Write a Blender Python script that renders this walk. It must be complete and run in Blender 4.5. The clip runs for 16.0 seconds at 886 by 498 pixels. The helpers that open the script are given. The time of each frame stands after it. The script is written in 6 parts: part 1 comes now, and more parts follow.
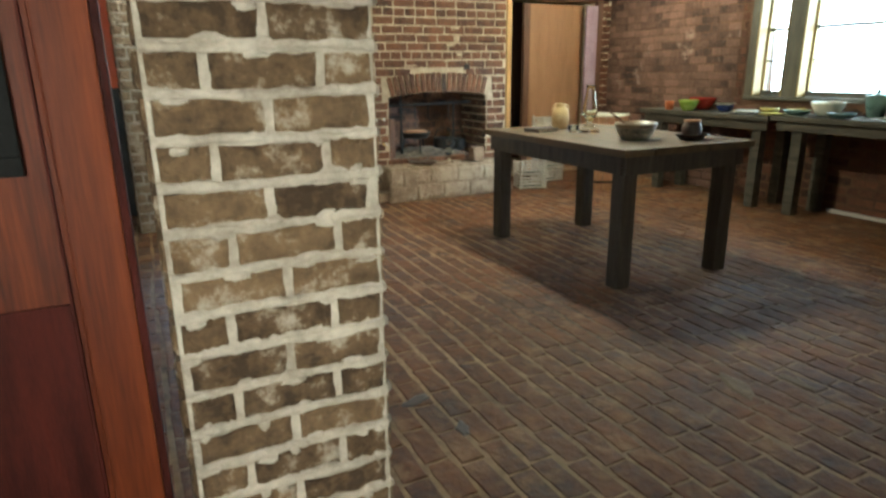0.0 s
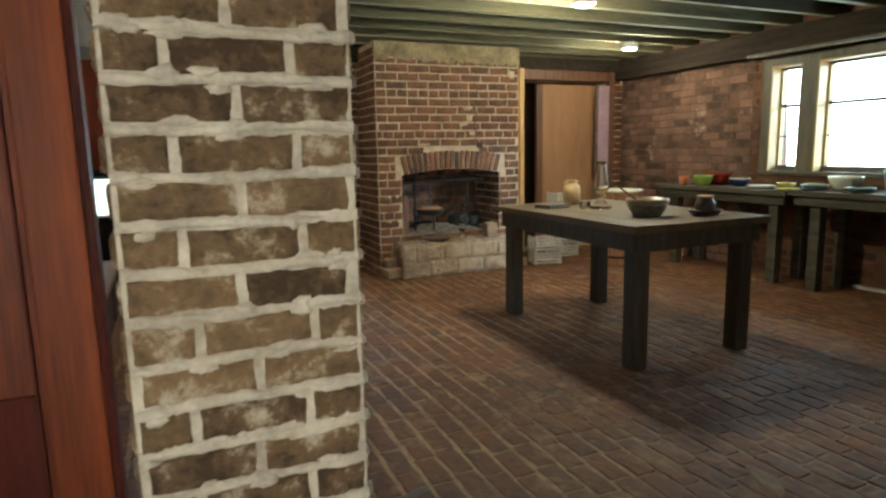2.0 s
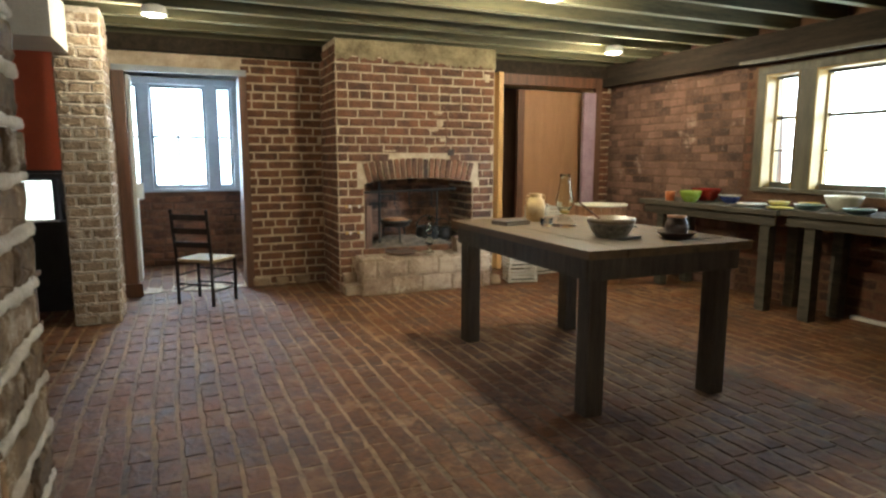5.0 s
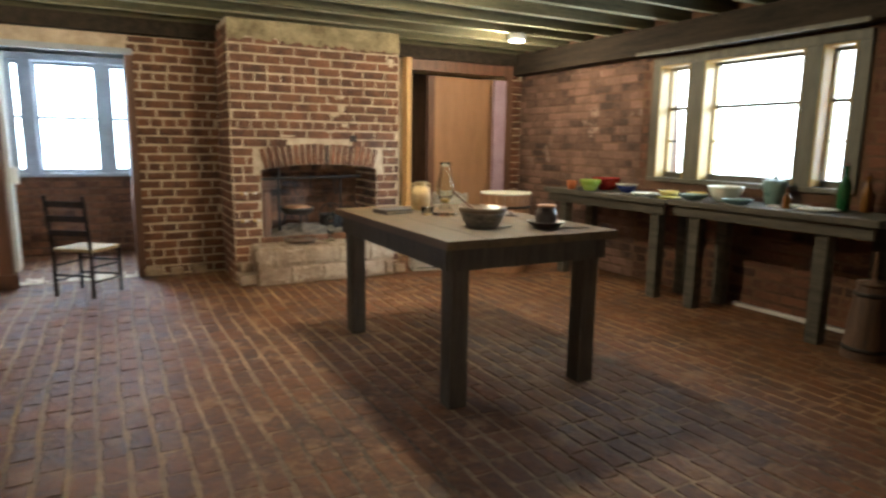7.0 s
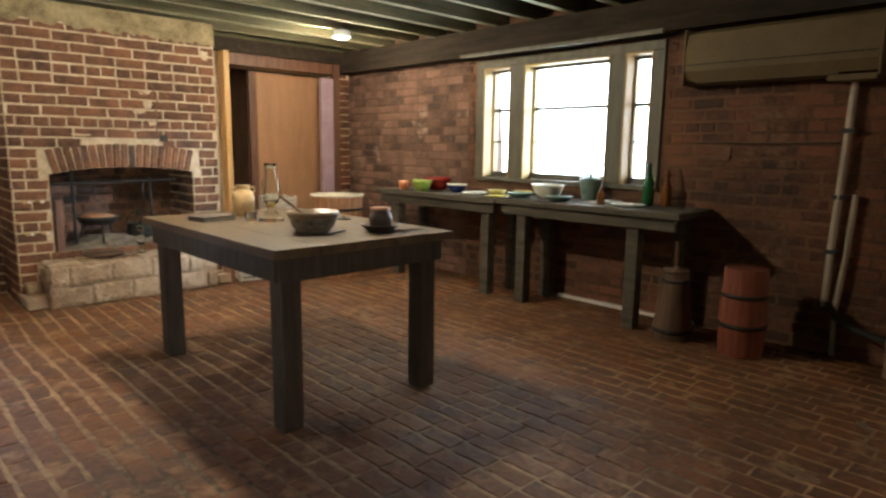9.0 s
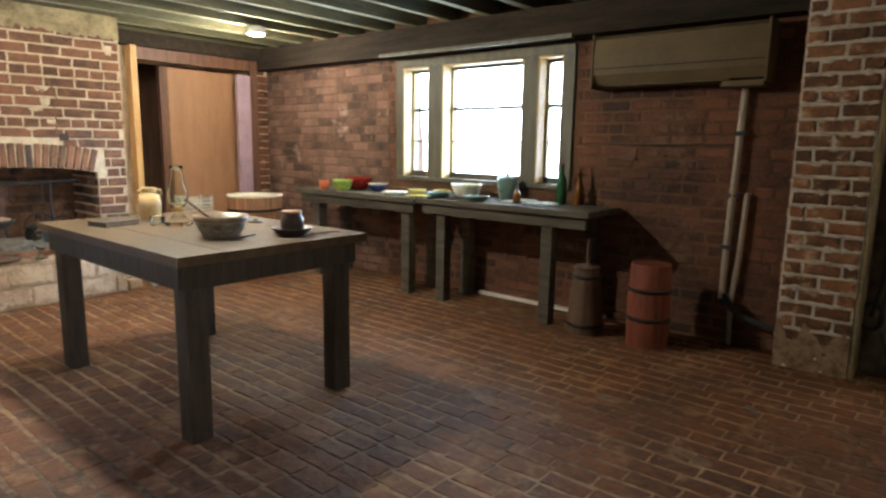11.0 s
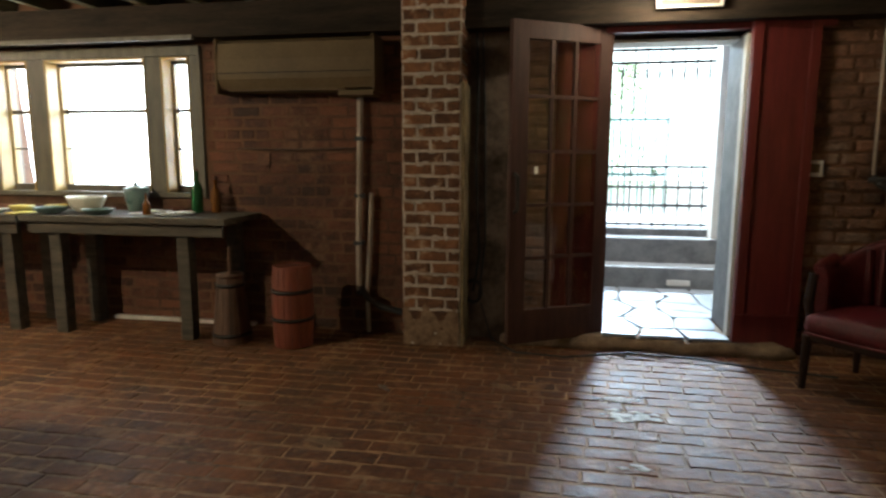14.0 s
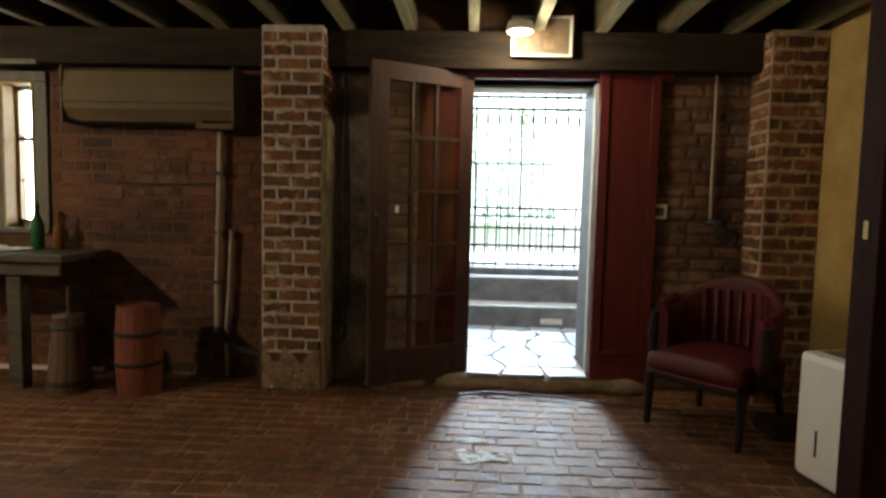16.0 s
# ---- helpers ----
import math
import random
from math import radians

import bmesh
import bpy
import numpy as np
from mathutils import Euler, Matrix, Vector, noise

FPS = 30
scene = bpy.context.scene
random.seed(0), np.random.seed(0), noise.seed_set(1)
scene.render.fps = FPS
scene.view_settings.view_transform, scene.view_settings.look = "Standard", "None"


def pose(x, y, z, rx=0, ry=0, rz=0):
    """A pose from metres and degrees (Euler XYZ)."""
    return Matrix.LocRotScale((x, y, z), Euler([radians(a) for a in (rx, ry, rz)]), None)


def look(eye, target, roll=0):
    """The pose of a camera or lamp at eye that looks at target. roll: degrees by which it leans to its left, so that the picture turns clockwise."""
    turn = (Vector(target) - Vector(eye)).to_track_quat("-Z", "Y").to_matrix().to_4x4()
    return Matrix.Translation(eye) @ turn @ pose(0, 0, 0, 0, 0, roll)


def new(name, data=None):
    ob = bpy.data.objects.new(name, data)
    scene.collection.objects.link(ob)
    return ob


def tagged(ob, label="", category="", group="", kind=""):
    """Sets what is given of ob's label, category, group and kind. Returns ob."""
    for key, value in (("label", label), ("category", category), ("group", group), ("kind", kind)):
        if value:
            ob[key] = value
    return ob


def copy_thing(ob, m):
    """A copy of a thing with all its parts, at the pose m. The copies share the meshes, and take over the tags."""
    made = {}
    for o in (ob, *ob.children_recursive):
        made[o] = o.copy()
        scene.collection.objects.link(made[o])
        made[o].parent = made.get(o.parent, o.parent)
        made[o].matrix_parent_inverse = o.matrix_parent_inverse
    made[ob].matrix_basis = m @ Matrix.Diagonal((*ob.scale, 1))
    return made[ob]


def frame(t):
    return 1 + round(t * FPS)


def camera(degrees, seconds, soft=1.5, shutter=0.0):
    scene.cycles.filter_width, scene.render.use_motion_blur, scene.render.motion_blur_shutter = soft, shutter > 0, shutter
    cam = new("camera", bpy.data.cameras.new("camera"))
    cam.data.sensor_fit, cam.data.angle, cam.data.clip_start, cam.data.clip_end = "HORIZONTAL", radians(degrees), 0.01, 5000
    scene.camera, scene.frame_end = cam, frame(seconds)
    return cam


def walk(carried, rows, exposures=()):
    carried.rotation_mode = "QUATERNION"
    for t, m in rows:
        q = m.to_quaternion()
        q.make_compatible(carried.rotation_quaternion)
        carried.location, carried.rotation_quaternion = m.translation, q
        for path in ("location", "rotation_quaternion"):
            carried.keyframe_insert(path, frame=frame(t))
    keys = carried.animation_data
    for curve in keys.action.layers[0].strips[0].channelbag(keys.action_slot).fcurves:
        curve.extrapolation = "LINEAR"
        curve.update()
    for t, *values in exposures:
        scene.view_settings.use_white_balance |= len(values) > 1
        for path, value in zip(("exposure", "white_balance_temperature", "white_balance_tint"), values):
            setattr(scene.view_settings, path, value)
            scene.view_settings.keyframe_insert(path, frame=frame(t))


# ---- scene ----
cam = camera(71.2, 16.0, soft=2.5, shutter=0.5)
PATH = [
    (0, (0.443, 0.833, 1.263), (1.267, 2.571, 0.713), -0.7),
    (0.5, (0.444, 0.825, 1.275), (1.247, 2.608, 0.856), -0.9),
    (1, (0.456, 0.832, 1.276), (1.251, 2.631, 0.911), -0.9),
    (1.5, (0.48, 0.822, 1.275), (1.292, 2.618, 0.934), -0.9),
    (2, (0.542, 0.875, 1.268), (1.331, 2.686, 0.952), -1.2),
    (2.5, (0.64, 1.016, 1.271), (1.462, 2.818, 0.991), -0.3),
    (3, (0.741, 1.045, 1.263), (1.607, 2.823, 0.961), -1.8),
    (3.2, (0.805, 1.051, 1.256), (1.627, 2.849, 0.949), -0.9),
    (5.5, (1.172, 1.171, 1.27), (1.939, 2.996, 0.98), 0.3),
    (6, (1.293, 1.159, 1.278), (2.057, 2.98, 0.967), 1.0),
    (6.5, (1.409, 1.1, 1.276), (2.175, 2.921, 0.959), 1.1),
    (7, (1.482, 1.06, 1.271), (2.417, 2.796, 0.938), 0.8),
    (7.5, (1.517, 1.093, 1.272), (2.635, 2.718, 0.942), 1.0),
    (8, (1.556, 1.155, 1.267), (2.754, 2.725, 0.952), 0.3),
    (8.5, (1.56, 1.178, 1.267), (2.826, 2.694, 0.951), 0.5),
    (9, (1.574, 1.191, 1.266), (2.939, 2.617, 0.943), 0.8),
    (9.2, (1.587, 1.19, 1.265), (2.986, 2.582, 0.939), 1.0),
    (11.5, (1.628, 1.072, 1.304), (3.229, 2.223, 0.97), 0.8),
    (12, (1.613, 1.034, 1.292), (3.349, 1.972, 0.963), 1.4),
    (12.5, (1.673, 1.027, 1.277), (3.492, 1.793, 0.951), 1.4),
    (13, (1.695, 0.991, 1.269), (3.581, 1.578, 0.956), 1.3),
    (13.5, (1.715, 0.934, 1.263), (3.637, 1.4, 0.963), 0.8),
    (14, (1.719, 0.867, 1.263), (3.664, 1.229, 0.974), 0.2),
    (14.5, (1.75, 0.792, 1.268), (3.72, 1.006, 0.999), 0.1),
    (15, (1.758, 0.705, 1.267), (3.74, 0.806, 1.019), 0.9),
    (15.5, (1.784, 0.622, 1.26), (3.764, 0.704, 0.992), 1.5),
    (16, (1.807, 0.54, 1.247), (3.799, 0.63, 1.093), 1.3),
]
walk(cam, [(t, look(eye, target, roll)) for t, eye, target, roll in PATH],
     exposures=[(0.0, 0.70, 5000, -12), (0.5, 0.36, 5050, -11), (3.2, 0.34, 5350, -8), (5.5, 0.56, 5550, -2), (9.0, 0.70, 5600, 1), (11.5, 1.05, 5000, 0), (12.5, 1.0, 4950, 1), (13.5, 0.78, 5500, 3), (14.5, 0.55, 5950, 5), (15.5, 0.42, 6050, 5), (16.0, 0.58, 6050, 4)])

# ---- world and light ----
world = bpy.data.worlds.new("sky")
scene.world = world
world.use_nodes = True
wn = world.node_tree.nodes
sky = wn.new("ShaderNodeTexSky")
sky.sky_type = "NISHITA"
sky.sun_disc = False
sky.sun_elevation = radians(71)
sky.sun_rotation = radians(-6)
wn["Background"].inputs["Strength"].default_value = 0.12
world.node_tree.links.new(sky.outputs["Color"], wn["Background"].inputs["Color"])

sun = new("sun", bpy.data.lights.new("sun", "SUN"))
sun.data.energy, sun.data.angle, sun.data.color = 4.0, radians(0.5), (1.0, 0.95, 0.86)
sun.matrix_world = look((3.0, 14.0, 22.0), (3.4, 10.0, 10.0))

WARM = (1.0, 0.80, 0.53)
LAMP_Z = 2.26
# Last lamp is unseen, added over the start to help light the near pier.
LAMPS = [(5.02, 6.19, 60), (3.33, 4.68, 120), (1.0, 6.18, 30), (5.6, 0.28, 17), (0.75, 0.65, 5)]


def opening_light(name, at, toward, w, h, watts, color):
    lamp = new(name, bpy.data.lights.new(name, "AREA"))
    lamp.data.shape, lamp.data.size, lamp.data.size_y = "RECTANGLE", w, h
    lamp.data.energy, lamp.data.color = watts, color
    lamp.matrix_world = look(at, toward)
    return lamp


DAY = (0.93, 0.97, 1.0)
opening_light("window_daylight", (6.36, 4.45, 1.5), (0, 4.45, 1.0), 1.9, 1.1, 44, DAY)
opening_light("bay_daylight", (1.15, 9.3, 1.5), (1.15, 0, 1.1), 1.1, 1.25, 80, (0.76, 0.87, 1.0))
# Unseen lamp added behind the start to light the near pier from in front.
south = opening_light("south_fill_light", (-0.35, -1.66, 1.35), (0.62, 2.03, 0.95), 0.95, 1.1, 13, (1.0, 0.84, 0.66))
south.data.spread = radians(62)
opening_light("door_daylight", (10.5, -0.12, 3.1), (5.0, 0.15, 0.0), 0.7, 0.7, 640, (0.74, 0.87, 1.0))


# ---- materials ----
def links_of(m):
    return m.node_tree.nodes, m.node_tree.links


def surface(name, dark, light, scale=6.0, rough=0.7, bump=0.25, fine=60.0, metal=0.0, vary=0.0, pieces="object",
            stain=None, stain_at=0.6, stain_scale=3.0, stretch=(1, 1, 1), gloss_var=0.15, spec=0.5, coat=0.0):
    """Two-scale noise between two colours, a stain of a third, and fine relief."""
    m = bpy.data.materials.new(name)
    m.use_nodes = True
    n, l = links_of(m)
    b = n["Principled BSDF"]
    geo = n.new("ShaderNodeNewGeometry")
    mp = n.new("ShaderNodeMapping")
    mp.inputs["Scale"].default_value = stretch
    l.new(geo.outputs["Position"], mp.inputs["Vector"])
    big = n.new("ShaderNodeTexNoise")
    big.inputs["Scale"].default_value, big.inputs["Detail"].default_value = scale, 6
    big.inputs["Roughness"].default_value = 0.65
    l.new(mp.outputs["Vector"], big.inputs["Vector"])
    small = n.new("ShaderNodeTexNoise")
    small.inputs["Scale"].default_value, small.inputs["Detail"].default_value = fine, 4
    l.new(mp.outputs["Vector"], small.inputs["Vector"])
    ramp = n.new("ShaderNodeValToRGB")
    ramp.color_ramp.elements[0].position, ramp.color_ramp.elements[1].position = 0.32, 0.68
    ramp.color_ramp.elements[0].color, ramp.color_ramp.elements[1].color = (*dark, 1), (*light, 1)
    add = n.new("ShaderNodeMath")
    add.operation = "MULTIPLY_ADD"
    l.new(small.outputs["Fac"], add.inputs[0])
    add.inputs[1].default_value, add.inputs[2].default_value = 0.35, -0.175
    tot = n.new("ShaderNodeMath")
    l.new(big.outputs["Fac"], tot.inputs[0])
    l.new(add.outputs[0], tot.inputs[1])
    fac = tot.outputs[0]
    if vary:
        if pieces == "object":
            info = n.new("ShaderNodeObjectInfo")
            rnd = info.outputs["Random"]
        else:
            rnd = geo.outputs["Random Per Island"]
        shift = n.new("ShaderNodeMath")
        shift.operation = "MULTIPLY_ADD"
        l.new(rnd, shift.inputs[0])
        shift.inputs[1].default_value, shift.inputs[2].default_value = vary, -vary / 2
        plus = n.new("ShaderNodeMath")
        l.new(fac, plus.inputs[0])
        l.new(shift.outputs[0], plus.inputs[1])
        fac = plus.outputs[0]
    l.new(fac, ramp.inputs["Fac"])
    color = ramp.outputs["Color"]
    if stain:
        sn = n.new("ShaderNodeTexNoise")
        sn.inputs["Scale"].default_value, sn.inputs["Detail"].default_value = stain_scale, 8
        sn.inputs["Roughness"].default_value = 0.7
        l.new(geo.outputs["Position"], sn.inputs["Vector"])
        sr = n.new("ShaderNodeMapRange")
        sr.inputs["From Min"].default_value, sr.inputs["From Max"].default_value = stain_at, stain_at + 0.12
        l.new(sn.outputs["Fac"], sr.inputs["Value"])
        mix = n.new("ShaderNodeMixRGB")
        l.new(sr.outputs["Result"], mix.inputs["Fac"])
        l.new(color, mix.inputs["Color1"])
        mix.inputs["Color2"].default_value = (*stain, 1)
        color = mix.outputs["Color"]
    l.new(color, b.inputs["Base Color"])
    rr = n.new("ShaderNodeMath")
    rr.operation = "MULTIPLY_ADD"
    l.new(big.outputs["Fac"], rr.inputs[0])
    rr.inputs[1].default_value, rr.inputs[2].default_value = gloss_var * 2, rough - gloss_var
    rr.use_clamp = True
    l.new(rr.outputs[0], b.inputs["Roughness"])
    b.inputs["Metallic"].default_value = metal
    b.inputs["Specular IOR Level"].default_value = spec
    b.inputs["Coat Weight"].default_value = coat
    if bump:
        bp = n.new("ShaderNodeBump")
        bp.inputs["Strength"].default_value, bp.inputs["Distance"].default_value = bump, 0.01
        l.new(tot.outputs[0], bp.inputs["Height"])
        l.new(bp.outputs["Normal"], b.inputs["Normal"])
    return m


def glow(name, color, strength):
    m = bpy.data.materials.new(name)
    m.use_nodes = True
    b = m.node_tree.nodes["Principled BSDF"]
    b.inputs["Base Color"].default_value = (*color, 1)
    b.inputs["Emission Color"].default_value, b.inputs["Emission Strength"].default_value = (*color, 1), strength
    return m


def glass(name, color=(1, 1, 1), rough=0.02, ior=1.45):
    m = bpy.data.materials.new(name)
    m.use_nodes = True
    b = m.node_tree.nodes["Principled BSDF"]
    b.inputs["Base Color"].default_value = (*color, 1)
    b.inputs["Roughness"].default_value, b.inputs["IOR"].default_value = rough, ior
    b.inputs["Transmission Weight"].default_value = 1.0
    return m


def brick_pair(name, dark, light, **k):
    """The same brick for single pieces and for joined ones."""
    v = 0.09 if "floor" in name else 0.2 if "dark" in name or name == "red_brick" or name == "tan_brick" else 0.3
    return surface(name, dark, light, vary=v, **k), surface(name + "_joined", dark, light, vary=v, pieces="island", **k)


RED_BRICK = brick_pair("red_brick", (0.062, 0.025, 0.012), (0.185, 0.076, 0.034), scale=8, rough=0.85, bump=0.5, stain=(0.34, 0.25, 0.17), stain_at=0.68, stain_scale=5)
DARK_BRICK = brick_pair("dark_brick", (0.055, 0.030, 0.018), (0.21, 0.105, 0.060), scale=4, rough=0.85, bump=0.5, stain=(0.27, 0.19, 0.13), stain_at=0.55, stain_scale=1.6)
# Darker wall brick; the south stretch stays lighter for the door's bounced light.
DIM_BRICK = brick_pair("dark_reddish_brick", (0.036, 0.015, 0.008), (0.165, 0.062, 0.030), scale=1.7, rough=0.88, bump=0.5, stain=(0.21, 0.12, 0.065), stain_at=0.58, stain_scale=1.3)
TAN_BRICK = brick_pair("tan_brick", (0.055, 0.029, 0.013), (0.22, 0.132, 0.064), scale=13, rough=0.92, bump=1.0, stain=(0.46, 0.37, 0.28), stain_at=0.55, stain_scale=13)
PIER_BRICK = brick_pair("brown_pier_brick", (0.080, 0.034, 0.015), (0.27, 0.120, 0.050), scale=9, rough=0.88, bump=0.7, stain=(0.48, 0.35, 0.23), stain_at=0.55, stain_scale=9)
# Tan brick paled to put the bay's haze into the colour.
HAZED_BRICK = brick_pair("hazed_tan_brick", (0.19, 0.13, 0.088), (0.40, 0.30, 0.21), scale=9, rough=0.9, bump=0.6, stain=(0.56, 0.48, 0.39), stain_at=0.55, stain_scale=6)
PATCH_BRICK = brick_pair("limewashed_brick", (0.052, 0.026, 0.017), (0.20, 0.108, 0.074), scale=2.4, rough=0.9, bump=0.8, stain=(0.33, 0.23, 0.175), stain_at=0.58, stain_scale=3)
FLOOR_BRICK = brick_pair("floor_brick", (0.050, 0.0180, 0.0070), (0.160, 0.060, 0.0205), scale=3.0, rough=0.68, bump=1.0, fine=24, stain=(0.215, 0.112, 0.050), stain_at=0.52, stain_scale=5, gloss_var=0.30, spec=0.32)
HEARTH_BED = surface("hearth_bedding", (0.16, 0.095, 0.055), (0.36, 0.26, 0.17), scale=9, rough=0.95, bump=1.0)
HEARTH_BRICK = brick_pair("hearth_brick", (0.17, 0.100, 0.058), (0.38, 0.275, 0.185), scale=7, rough=0.9, bump=0.8, stain=(0.46, 0.37, 0.27), stain_at=0.58, stain_scale=5)
SOOT_BRICK = brick_pair("sooty_brick", (0.024, 0.014, 0.010), (0.17, 0.080, 0.045), scale=6, rough=0.9, bump=0.5, stain=(0.24, 0.18, 0.13), stain_at=0.62, stain_scale=6)
MORTAR = surface("lime_mortar", (0.33, 0.24, 0.155), (0.56, 0.44, 0.31), scale=9, rough=0.95, bump=0.8, fine=90)
MORTAR_PALE = surface("pale_lime_mortar", (0.40, 0.335, 0.27), (0.66, 0.585, 0.495), scale=14, rough=0.95, bump=0.8, fine=120)
PIER_MORTAR = surface("warm_lime_mortar", (0.37, 0.295, 0.225), (0.66, 0.56, 0.455), scale=11, rough=0.95, bump=1.0, fine=75)
MORTAR_DARK = surface("dirty_mortar", (0.038, 0.018, 0.010), (0.165, 0.082, 0.042), scale=1.6, rough=0.95, bump=0.8, fine=70)
FLOOR_SAND = surface("sandy_joint", (0.045, 0.023, 0.011), (0.38, 0.235, 0.125), scale=1.0, rough=0.9, bump=0.7, fine=22)
PIER_PARGE = surface("brown_parging", (0.11, 0.062, 0.034), (0.36, 0.24, 0.145), scale=11, rough=0.95, bump=0.9, fine=60)
PATCH_MORTAR = surface("dusty_floor_mortar", (0.105, 0.062, 0.032), (0.215, 0.138, 0.078), scale=9, rough=0.9, bump=0.8)
SILL_PARGE = surface("brown_worn_parging", (0.10, 0.062, 0.036), (0.27, 0.185, 0.115), scale=6, rough=0.9, bump=1.0)
OLD_RENDER = surface("stained_grey_render", (0.050, 0.036, 0.026), (0.21, 0.155, 0.115), scale=5, rough=0.95, bump=1.0, fine=30)
PARGE = surface("crumbling_plaster", (0.135, 0.095, 0.045), (0.33, 0.255, 0.14), scale=8, rough=0.95, bump=0.9)
PLASTER_YELLOW = surface("yellow_plaster", (0.36, 0.23, 0.06), (0.55, 0.38, 0.13), scale=3, rough=0.8, bump=0.2)
PLASTER_WHITE = surface("white_plaster", (0.55, 0.50, 0.45), (0.72, 0.67, 0.60), scale=3, rough=0.85, bump=0.2)
ORANGE_PAINT = surface("orange_paint", (0.42, 0.075, 0.03), (0.55, 0.11, 0.045), scale=2, rough=0.7, bump=0.1)
BLACK_PAINT = surface("black_paint", (0.012, 0.012, 0.014), (0.035, 0.035, 0.04), scale=4, rough=0.5, bump=0.1)
SIGN_BOARD = surface("pale_tan_sign", (0.125, 0.095, 0.065), (0.18, 0.14, 0.097), scale=5, rough=0.8, bump=0.1)
MATT_BLACK = surface("matt_black_frame", (0.010, 0.009, 0.009), (0.022, 0.020, 0.019), scale=6, rough=0.75, bump=0.1, spec=0.12)
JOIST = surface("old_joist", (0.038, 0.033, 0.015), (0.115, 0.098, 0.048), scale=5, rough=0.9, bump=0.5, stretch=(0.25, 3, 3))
# Pale colour stands for the light bounced up onto the joist undersides.
LIT_UNDERSIDE = surface("lit_joist_underside", (0.22, 0.21, 0.125), (0.44, 0.42, 0.29), scale=7, rough=0.95, bump=0.6, stretch=(0.4, 3, 3))
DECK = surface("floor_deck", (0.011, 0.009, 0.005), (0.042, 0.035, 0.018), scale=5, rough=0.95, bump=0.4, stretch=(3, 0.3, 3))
BEAM = surface("dark_beam", (0.014, 0.010, 0.007), (0.045, 0.031, 0.021), scale=5, rough=0.9, bump=0.5, stretch=(3, 0.3, 3), spec=0.2)
GREY_WOOD = surface("grey_weathered_wood", (0.046, 0.039, 0.030), (0.108, 0.091, 0.068), scale=6, rough=0.8, bump=0.5, stretch=(4, 0.4, 4), spec=0.25)
DARK_LEG = surface("dark_brown_grey_paint", (0.036, 0.026, 0.019), (0.072, 0.053, 0.040), scale=6, rough=0.75, bump=0.4, stretch=(5, 5, 0.5), spec=0.2)
TABLETOP = surface("worn_tabletop", (0.060, 0.034, 0.0145), (0.112, 0.067, 0.031), scale=5, rough=0.66, bump=0.25, stretch=(3, 0.45, 4), stain=(0.052, 0.032, 0.016), stain_at=0.62, spec=0.3)
PINE = surface("pine_trim", (0.44, 0.25, 0.09), (0.62, 0.38, 0.16), scale=5, rough=0.6, bump=0.25, stretch=(5, 5, 0.4))
# Frame faces coloured dark as if backlit, pine linings yellow as if daylit.
WINDOW_PAINT = surface("worn_window_paint", (0.062, 0.052, 0.034), (0.125, 0.105, 0.07), scale=5, rough=0.6, bump=0.2, stretch=(3, 3, 0.6))
DAYLIT_PINE = surface("daylit_pine_lining", (0.28, 0.165, 0.038), (0.40, 0.25, 0.065), scale=5, rough=0.5, bump=0.2, stretch=(5, 5, 0.4))
BROWN_WOOD = surface("brown_stained_wood", (0.07, 0.03, 0.016), (0.17, 0.075, 0.04), scale=5, rough=0.55, bump=0.3, stretch=(5, 5, 0.4))
RED_VARNISH = surface("red_varnished_wood", (0.055, 0.009, 0.0028), (0.205, 0.042, 0.0095), scale=2.4, rough=0.55, bump=0.12, fine=30, stretch=(4, 4, 0.25), spec=0.18)
RED_DOOR = surface("maroon_door_paint", (0.085, 0.011, 0.011), (0.155, 0.022, 0.020), scale=4, rough=0.5, bump=0.2, stretch=(4, 4, 0.5))
BROWN_DOOR = surface("dark_brown_door_paint", (0.040, 0.018, 0.013), (0.075, 0.034, 0.025), scale=4, rough=0.6, bump=0.2, stretch=(4, 4, 0.5), spec=0.25)
TAN_BOARD = surface("tan_board", (0.28, 0.14, 0.065), (0.38, 0.20, 0.10), scale=2.5, rough=0.6, bump=0.1, stretch=(3, 3, 0.5))
LAVENDER = surface("lavender_paint", (0.26, 0.16, 0.20), (0.38, 0.26, 0.31), scale=5, rough=0.6, bump=0.2)
DARK_WOOD = surface("near_black_wood", (0.012, 0.007, 0.005), (0.030, 0.015, 0.010), scale=4, rough=0.6, bump=0.2, stretch=(4, 4, 0.4), spec=0.15)
LEATHER = surface("maroon_leather", (0.040, 0.0037, 0.0054), (0.092, 0.008, 0.0105), scale=7, rough=0.5, bump=0.25, spec=0.3)
WHITE_PLASTIC = surface("white_plastic", (0.72, 0.70, 0.66), (0.80, 0.78, 0.74), scale=2, rough=0.35, bump=0.02)
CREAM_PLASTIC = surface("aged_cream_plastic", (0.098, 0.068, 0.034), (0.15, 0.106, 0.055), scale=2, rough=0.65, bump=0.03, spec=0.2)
IRON = surface("black_iron", (0.012, 0.011, 0.010), (0.05, 0.042, 0.036), scale=12, rough=0.6, bump=0.4, metal=0.6)
RUBBER = surface("black_cable", (0.010, 0.010, 0.011), (0.03, 0.03, 0.03), scale=20, rough=0.5, bump=0.1)
PIPE_WHITE = surface("grey_pvc", (0.27, 0.22, 0.17), (0.38, 0.32, 0.25), scale=5, rough=0.5, bump=0.1)
RED_STAVE = surface("red_painted_stave", (0.12, 0.026, 0.012), (0.22, 0.055, 0.024), scale=6, rough=0.6, bump=0.35, stretch=(6, 6, 0.6))
